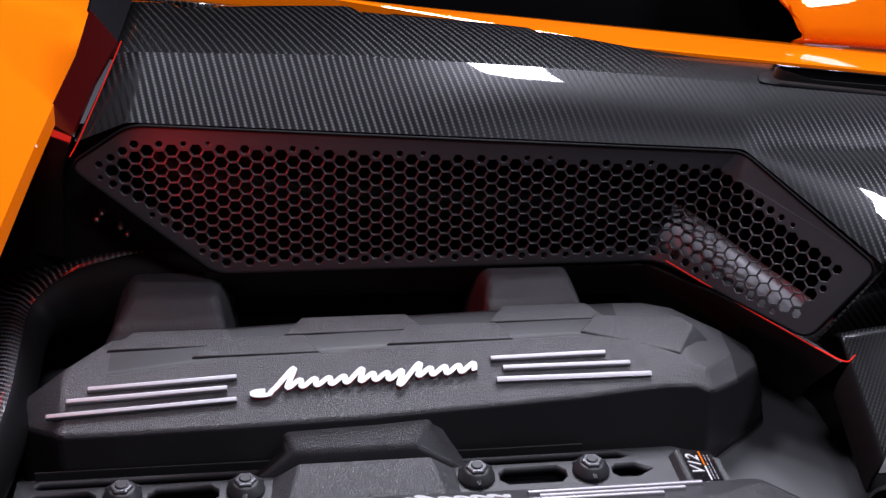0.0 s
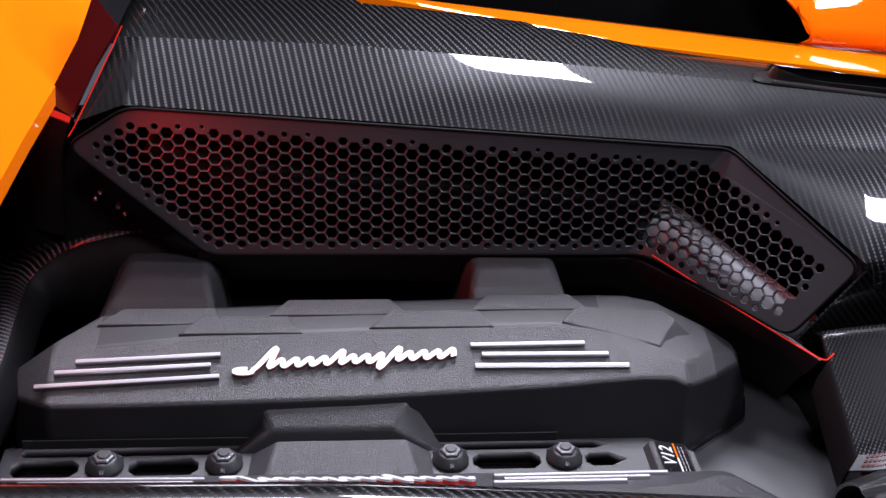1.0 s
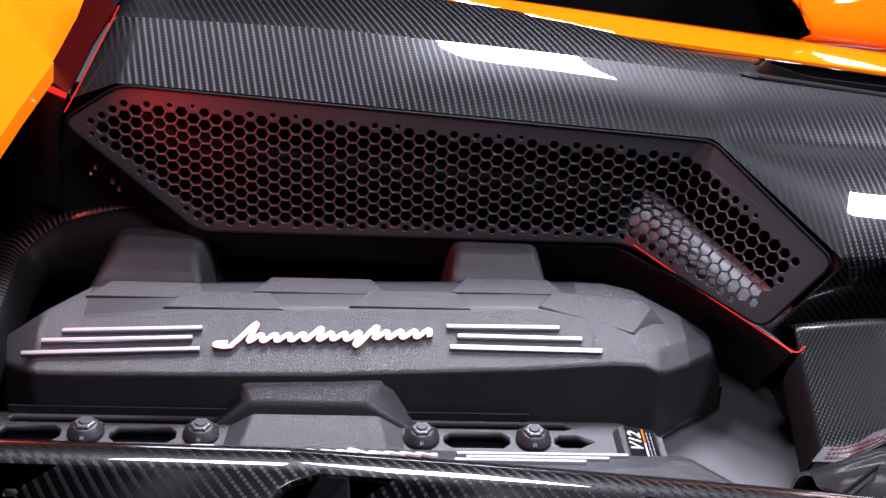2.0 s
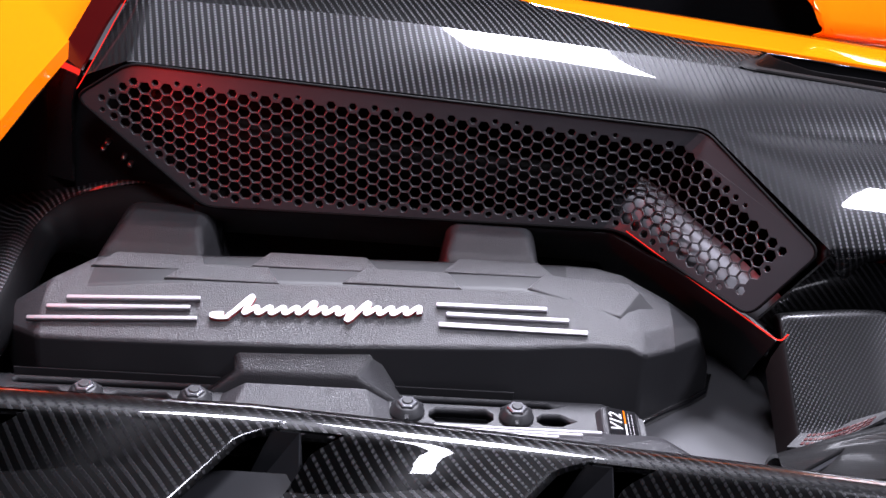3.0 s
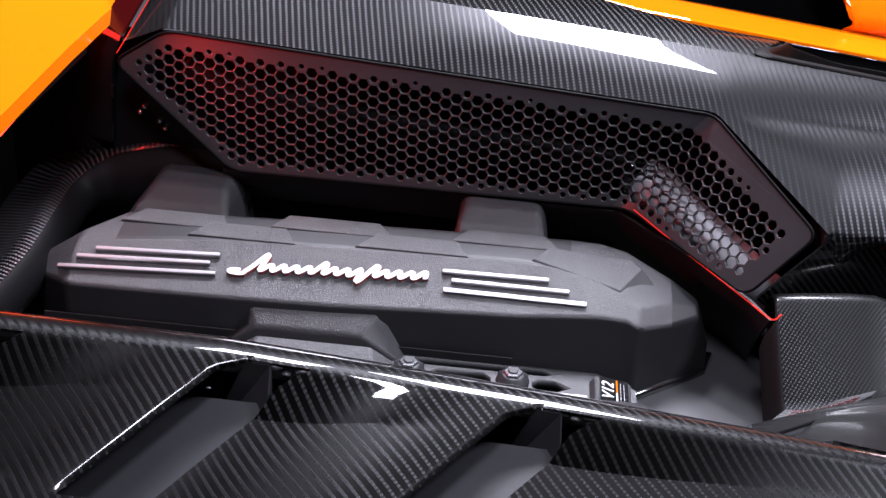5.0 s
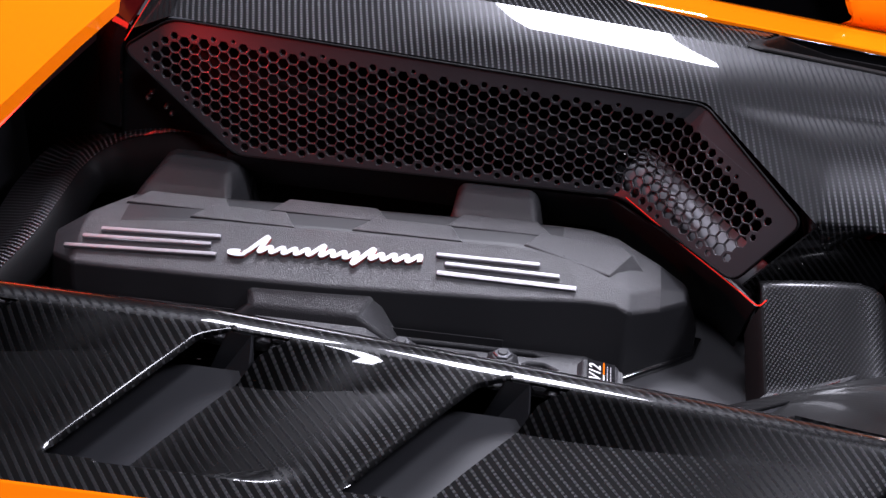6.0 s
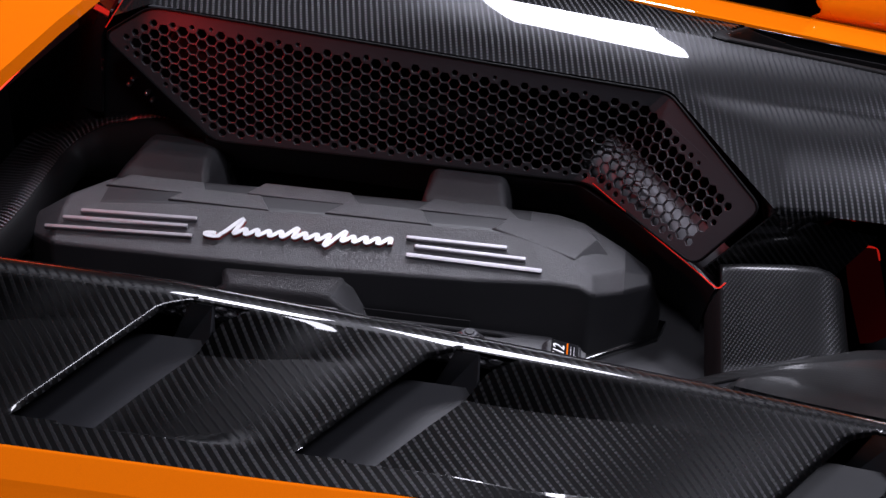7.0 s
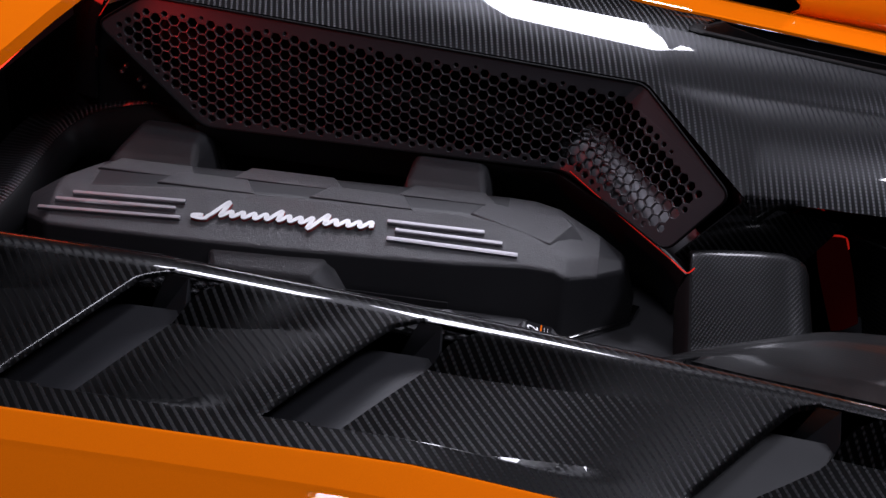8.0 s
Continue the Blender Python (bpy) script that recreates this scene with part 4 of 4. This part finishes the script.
def hose():
    """A ribbed silver hose behind the folded end of the grille."""
    tube = thing("hose", "ribbed silver hose behind the grille", "hose")
    path = catmull([(0.30, 0.245, 0.922), (0.325, 0.232, 0.912), (0.36, 0.20, 0.893), (0.42, 0.160, 0.858), (0.47, 0.135, 0.82)], 14)
    rings = []
    for i, p in enumerate(path):
        d = (path[min(i + 1, len(path) - 1)] - path[max(i - 1, 0)]).normalized()
        a = d.cross(Vector((0, 0, 1))).normalized()
        b = a.cross(d)
        r = 0.027 + (0.0005 if i % 2 else 0)
        rings.append([p + a * r * math.cos(t * math.pi / 8) + b * r * math.sin(t * math.pi / 8) for t in range(16)])
    part("tube", ring_loft(rings), HOSE, tube, smooth=True)
    k = 2
    p, d = path[k], (path[k + 1] - path[k - 1]).normalized()
    a = d.cross(Vector((0, 0, 1))).normalized()
    b = a.cross(d)
    band = [[p + d * w + (a * math.cos(t * math.pi / 8) + b * math.sin(t * math.pi / 8)) * r for t in range(16)] for w, r in ((-0.006, 0.0290), (-0.006, 0.0305), (0.006, 0.0305), (0.006, 0.0290))]
    part("clamp", ring_loft(band, caps=False), GLOSS_BLACK, tube, "black hose clamp", bevel=0.0006)


hose()


def rear_pipe():
    """A dark pipe that runs along behind the long part of the grille."""
    pipe = thing("pipe", "smooth dark plastic pipe behind the grille", "pipe")
    path = catmull([(-0.19, 0.266, 1.000), (-0.13, 0.264, 0.972), (-0.05, 0.262, 0.953), (0.10, 0.259, 0.941), (0.22, 0.256, 0.934), (0.315, 0.252, 0.926)], 8)
    rings = []
    for i, p in enumerate(path):
        d = (path[min(i + 1, len(path) - 1)] - path[max(i - 1, 0)]).normalized()
        a = d.cross(Vector((0, 0, 1))).normalized()
        b = a.cross(d)
        rings.append([p + a * 0.024 * math.cos(t * math.pi / 8) + b * 0.024 * math.sin(t * math.pi / 8) for t in range(16)])
    part("tube", ring_loft(rings), FLANGE, pipe, smooth=True)
    return pipe


rear_pipe()


# ---------------------------------------------------------------- carbon cross duct and bracket
def cross_duct():
    duct = thing("cross_duct", "saddle-shaped carbon-fibre duct crossing the end of the engine bay", "duct")
    profile = catmull([(0, 0.19, 0.770), (0, 0.15, 0.805), (0, 0.118, 0.850), (0, 0.100, 0.8725), (0, 0.086, 0.8800), (0, 0.070, 0.8745), (0, 0.035, 0.8555), (0, 0.0, 0.835), (0, -0.022, 0.8235), (0, -0.050, 0.818), (0, -0.10, 0.818), (0, -0.20, 0.820)], 5)
    lean = lambda y: lerp(0.08, 0.20, smooth01((0.09 - y) / 0.13))
    rings = []
    for x, dz in ((0.452, -0.06), (0.4410, -0.009), (0.4385, -0.004), (0.4392, -0.0008), (0.442, 0.0), (0.47, 0.002), (0.51, 0.003), (0.535, 0.002), (0.550, -0.002), (0.559, -0.008), (0.564, -0.018), (0.566, -0.06)):
        rings.append([(x + 0.06 * max(0.0, 0.87 - p.z), p.y, p.z + dz + lean(p.y) * (min(x, 0.53) - 0.4385)) for p in profile] + [(x + 0.01, -0.20, 0.74), (x + 0.01, 0.19, 0.74)])
    part("shell", ring_loft(rings), CARBON_FINE, duct, smooth=True)
    # narrow flange along the open side, with a raised inner rim
    rows = []
    for p in profile[27:42]:
        x = 0.4375 + 0.06 * max(0.0, 0.87 - p.z)
        rows.append([(x + 0.005, p.y, p.z - 0.001), (x + 0.001, p.y - 0.001, p.z + 0.0015), (x - 0.001, p.y - 0.001, p.z - 0.0005), (x - 0.003, p.y - 0.001, p.z - 0.006), (x - 0.008, p.y - 0.002, p.z - 0.017), (x - 0.010, p.y - 0.002, p.z - 0.032)])
    solid(part("flange", grid_mesh(rows), FLANGE, duct, "black plastic flange", smooth=True), 0.003)
    return duct


cross_duct()


def vent_strip():
    """A narrow black strip of small slots below the duct, their red light put in as glowing plates."""
    strip = thing("vent_strip", "narrow black strip of small red-lit slots beside the duct", "vent")
    upper = catmull([(0.4486, -0.018, 0.8235), (0.4718, -0.018, 0.8290), (0.495, -0.018, 0.8395), (0.522, -0.018, 0.8520)], 6)
    lower = catmull([(0.4265, -0.046, 0.8255), (0.4517, -0.046, 0.8258), (0.4660, -0.046, 0.8318), (0.508, -0.046, 0.8645)], 6)
    rows = [[a.lerp(b, j / 4) for j in range(5)] for a, b in zip(upper, lower)]
    solid(part("band", grid_mesh(rows), TRIM, strip, smooth=True), 0.002)
    for i in range(2, len(rows) - 3):
        for j in (0.30, 0.52, 0.74):
            a, b = upper[i].lerp(lower[i], j), upper[i + 1].lerp(lower[i + 1], j)
            c, d = upper[i + 1].lerp(lower[i + 1], j + 0.12), upper[i].lerp(lower[i], j + 0.12)
            n = (b - a).cross(d - a).normalized()
            n = n if n.z > 0 else -n
            e = (b - a) * 0.16
            # raised plate whose faint glow stands for red light in the slot
            bm = ring_loft([[q + n * h for q in (a + e, b - e, c - e, d + e)] for h in (-0.0005, 0.0007)])
            part("slot", bm, RED_LENS, strip)
    return strip


vent_strip()


def bracket():
    """A carbon-skinned arm from the bay's front corner, with a smooth black liner on its inner side."""
    arm = thing("bracket", "curved carbon-fibre bracket with a smooth black liner", "bracket")
    ridge = catmull([(-0.335, -0.16, 0.845), (-0.318, -0.05, 0.852), (-0.306, 0.06, 0.858), (-0.309, 0.160, 0.864), (-0.309, 0.215, 0.868), (-0.290, 0.238, 0.880), (-0.261, 0.252, 0.889), (-0.20, 0.262, 0.897), (-0.12, 0.262, 0.893)], 8)
    over = catmull([(-0.415, -0.16, 0.835), (-0.390, -0.05, 0.845), (-0.365, 0.06, 0.855), (-0.372, 0.170, 0.862), (-0.362, 0.250, 0.872), (-0.320, 0.275, 0.884), (-0.270, 0.280, 0.892), (-0.20, 0.276, 0.899), (-0.12, 0.270, 0.894)], 8)
    rows, uvs, run = [], [], 0.0
    for i, (a, b) in enumerate(zip(ridge, over)):
        run += (a - ridge[i - 1]).length if i else 0.0
        row = []
        for j in range(8):
            t = j / 7
            row.append(a.lerp(b, t) + Vector((0, 0, 0.004 * math.sin(math.pi * min(1.0, 2.2 * t)) if t < 0.46 else -0.010 * (t - 0.46) ** 2)))
        rows.append(row)
        uvs.append([(run, (b - a).length * j / 7) for j in range(8)])
    solid(part("skin", grid_mesh(rows, uvs), CARBON_ARM, arm, smooth=True), 0.003)
    rows = []
    for i, a in enumerate(ridge):
        d = (ridge[min(i + 1, len(ridge) - 1)] - ridge[max(i - 1, 0)]).normalized()
        n = d.cross(Vector((0, 0, 1))).normalized()
        wide = 1.0 + 0.8 * smooth01((a.x + 0.31) / 0.06) if a.y > 0.2 else 1.0
        rows.append([a + n * u * wide + Vector((0, 0, w * wide)) for u, w in ((0.0, -0.0005), (0.003, -0.002), (0.010, -0.010), (0.016, -0.024), (0.012, -0.040), (0.0, -0.050))])
    solid(part("liner", grid_mesh(rows), LINER, arm, "smooth black plastic liner", smooth=True), 0.003)


bracket()


# ---------------------------------------------------------------- painted body
def sheet(name, rows, mat, parent, n=8, thick=0.004, label=""):
    fine = [catmull(r, n) for r in rows]
    cols = list(zip(*fine))
    full = [catmull(c, n) for c in cols]
    return solid(part(name, grid_mesh(full), mat, parent, label, smooth=True), thick)


def near_body():
    body = thing("body_side", "glossy orange painted body side below the carbon panel", "car body", "orange body sides")
    rows = []
    for x in [-0.6, -0.2, 0.0] + [0.06 + 0.04 * i for i in range(13)] + [0.9]:
        edge, top = -0.444 + 0.146 * 1.5 * max(0.0, min(x, 0.46) - 0.08) ** 2, 0.9875 - rear_drop(x)
        rows.append([(x, edge + 0.002, top - 0.006), (x, edge - 0.001, top), (x, edge - 0.004, top + 0.0005), (x, -0.469, top - 0.0065), (x, -0.473, top - 0.0090), (x, -0.515, top - 0.0335)])
    solid(part("shoulder", grid_mesh(rows), ORANGE, body), 0.004, crease=150)
    rows = []
    for x in (-0.6, 0.0, 0.16, 0.3, 0.42, 0.55, 0.9):
        top = 0.954 - rear_drop(x)
        rows.append([(x, -0.515, top), (x, -0.60, top - 0.065), (x, -0.75, 0.74), (x, -0.80, 0.40)])
    sheet("flank", rows, ORANGE, body, 4)
    return body


near_body()


def far_body():
    body = thing("body_side", "glossy orange painted body side with a black intake opening", "car body", "orange body sides")
    ledge = lambda x: 1.077 - 0.11 * x
    rows = []
    for x in (-0.235, -0.1, 0.0, 0.1, 0.2, 0.31, 0.6, 1.1):
        y = far_edge(x)
        rows.append([(x, y + 0.002, ledge(x) - 0.022), (x, y + 0.008, ledge(x) - 0.0065), (x, y + 0.011, ledge(x) - 0.0050), (x, 0.55, ledge(x) - 0.013), (x, 0.594, 1.049 - 0.105 * x + 0.002)])
    solid(part("ledge", grid_mesh(rows), ORANGE, body), 0.004)
    # near-black sheet standing for the unlit opening beyond the ledge
    part("opening", box_mesh(-0.235, 0.75, 0.70, 0.72, 0.80, 1.30), UNLIT_BLACK, body)
    rows = [[(0.588, 0.596, 0.990), (0.62, 0.60, 0.985), (1.1, 0.62, 0.93)], [(0.592, 0.593, 1.006), (0.63, 0.598, 1.010), (1.1, 0.62, 0.98)], [(0.50, 0.66, 1.10), (0.62, 0.67, 1.10), (1.1, 0.68, 1.10)], [(0.42, 0.72, 1.22), (0.62, 0.73, 1.22), (1.1, 0.74, 1.22)]]
    sheet("haunch", rows, ORANGE, body, 6)
    return body


far_body()


def roof_tail():
    roof = thing("roof_panel", "glossy orange roof panel ahead of the engine bay", "car body")
    rows = []
    for y, xe, z in ((-0.30, -0.30, 1.02), (0.0, -0.283, 1.036), (0.15, -0.278, 1.046), (0.25, -0.276, 1.048), (0.40, -0.275, 1.046), (0.56, -0.274, 1.047), (0.80, -0.270, 1.050)):
        rows.append([(xe + 0.002, y, z - 0.014), (xe, y, z), (xe - 0.10, y, z + 0.022), (xe - 0.30, y, z + 0.09), (xe - 0.6, y, z + 0.16)])
    solid(part("skin", grid_mesh(rows), ORANGE, roof, smooth=True), 0.004)
    return roof


roof_tail()


def brake_light():
    """A thin red bar tucked under the roof panel's trailing edge."""
    bar = thing("brake_light", "thin glowing red brake light bar under the roof's trailing edge", "brake light")
    rings = []
    for y, z in ((-0.13, 1.014), (0.0, 1.018), (0.12, 1.026), (0.265, 1.030)):
        rings.append([(-0.293, y, z), (-0.290, y, z - 0.003), (-0.290, y, z - 0.007), (-0.297, y, z - 0.007), (-0.297, y, z)])
    part("lens", ring_loft(rings), RED_BAR, bar)
    part("housing", box_mesh(-0.309, -0.298, -0.15, 0.25, 1.004, 1.030), UNLIT_BLACK, bar)
    return bar


brake_light()


def pillar():
    post = thing("pillar", "gloss black pillar with a dark red lens and a thin red light line", "pillar")
    top = [[(-0.243, 0.330, 1.121), (-0.2165, 0.2995, 1.099)], [(-0.256, 0.302, 1.085), (-0.238, 0.275, 1.067)], [(-0.284, 0.266, 1.036), (-0.258, 0.246, 1.028)]]
    solid(part("lens", grid_mesh([catmull(r, 4) for r in top]), RED_LENS, post, "dark red glossy lens", smooth=True), 0.004)
    rows = [[(-0.284, 0.267, 1.036), (-0.258, 0.247, 1.028)], [(-0.300, 0.262, 1.00), (-0.270, 0.244, 0.995)], [(-0.31, 0.262, 0.90), (-0.280, 0.250, 0.90)]]
    solid(part("face", grid_mesh(rows), GLOSS_BLACK, post, smooth=True), 0.004)
    rows = [[(-0.2435, 0.331, 1.121), (-0.2168, 0.300, 1.0985)], [(-0.236, 0.38, 1.150), (-0.212, 0.38, 1.108)], [(-0.23, 0.50, 1.19), (-0.205, 0.50, 1.12)]]
    solid(part("upper_face", grid_mesh(rows), GLOSS_BLACK, post, smooth=True), 0.004)
    path = catmull([(-0.2125, 0.2965, 1.1005), (-0.230, 0.270, 1.066), (-0.2505, 0.2405, 1.0275), (-0.260, 0.236, 1.012)], 5)
    rings = [[p + Vector((0.0006 * math.cos(a), -0.0008 + 0.0006 * math.sin(a), 0)) for a in (0, 1.57, 3.14, 4.71)] for p in path]
    part("light_line", ring_loft(rings), RED_LINE, post, "thin glowing red line")
    return post


pillar()


def underbody():
    """Plain dark lower body that carries the bay on the hall floor."""
    rings = []
    for x, w in ((-0.60, 0.66), (-0.58, 0.70), (0.0, 0.70), (0.80, 0.70), (0.86, 0.66)):
        rings.append([(x, -w, 0.0), (x, -w - 0.02, 0.30), (x, -w + 0.16, 0.585), (x, w - 0.10, 0.585), (x, w - 0.02, 0.30), (x, w, 0.0)])
    tagged(part("lower_body", ring_loft(rings), GLOSS_BLACK, bevel=0.01), "plain black lower body standing on the hall floor", "car body", kind="structure")


underbody()


def tail_light():
    lamp = thing("tail_light", "deep red tail light lens behind the bay", "tail light")
    rows = [[(0.594, 0.220, 0.846), (0.610, 0.217, 0.853), (0.625, 0.212, 0.856)], [(0.608, 0.224, 0.800), (0.627, 0.218, 0.802), (0.645, 0.212, 0.805)], [(0.640, 0.226, 0.722), (0.652, 0.219, 0.730), (0.664, 0.212, 0.745)]]
    sheet("lens", rows, RED_LENS, lamp, 4, label="deep red lens")
    path = catmull([(0.595, 0.218, 0.8475), (0.610, 0.2150, 0.8540), (0.6235, 0.2105, 0.8555), (0.630, 0.2105, 0.842)], 5)
    rings = [[p + Vector((0.0014 * math.cos(a), -0.0014, 0.0014 * math.sin(a))) for a in (0.4, 2.0, 3.6, 5.1)] for p in path]
    part("light_line", ring_loft(rings), RED_LINE, lamp, "thin glowing red rim")
    rows = [[(0.676, 0.205, 0.70), (0.667, 0.208, 0.745), (0.640, 0.210, 0.825), (0.628, 0.214, 0.863), (0.632, 0.25, 0.874), (0.64, 0.32, 0.87)],
            [(0.71, 0.185, 0.70), (0.70, 0.188, 0.74), (0.678, 0.190, 0.83), (0.668, 0.196, 0.863), (0.668, 0.24, 0.875), (0.67, 0.32, 0.875)],
            [(0.78, 0.175, 0.70), (0.775, 0.178, 0.74), (0.76, 0.180, 0.82), (0.755, 0.188, 0.852), (0.755, 0.23, 0.866), (0.75, 0.32, 0.87)]]
    sheet("surround", rows, CARBON_WALL, lamp, 5, label="carbon surround")
    part("housing", box_mesh(0.575, 0.60, 0.235, 0.30, 0.70, 0.845), UNLIT_BLACK, lamp, bevel=0.004)


tail_light()

# unseen lamp without a fitting, added to strengthen the red glow on the grille
red = bpy.data.lights.new("red_lamp", "AREA")
red.shape, red.size, red.size_y, red.energy, red.color = "RECTANGLE", 0.04, 0.02, 0.26, (1.0, 0.03, 0.03)
red.spread = radians(80)
new("red_lamp", red).matrix_world = look((-0.25, 0.168, 1.03), (0.05, 0.235, 0.98))


# second unseen lamp, added for red light behind the folded wing
rear = bpy.data.lights.new("red_lamp", "AREA")
rear.shape, rear.size, rear.size_y, rear.energy, rear.color = "RECTANGLE", 0.05, 0.02, 0.02, (1.0, 0.03, 0.03)
new("red_lamp", rear).matrix_world = look((0.50, 0.20, 0.93), (0.40, 0.17, 0.92))


def stud(x, y, z):
    """A small bright dome-headed stud in the dark corner of the bay."""
    head = thing("stud", "small chrome stud in the dark corner of the bay", "stud", "chrome studs", at=(x, y, z))
    rings = [[(r * math.cos(math.radians(45 * k)), d, r * math.sin(math.radians(45 * k))) for k in range(8)] for r, d in ((0.0030, 0.006), (0.0030, 0.0), (0.0026, -0.0014), (0.0016, -0.0024), (0.0006, -0.0029))]
    part("head", ring_loft(rings), CHROME, head, smooth=True)
    return head


knob = stud(-0.241, 0.256, 0.944)
for x, z in ((-0.246, 0.937), (-0.225, 0.928), (-0.219, 0.920)):
    copy_thing(knob, Matrix.Translation((x, 0.256, z)))
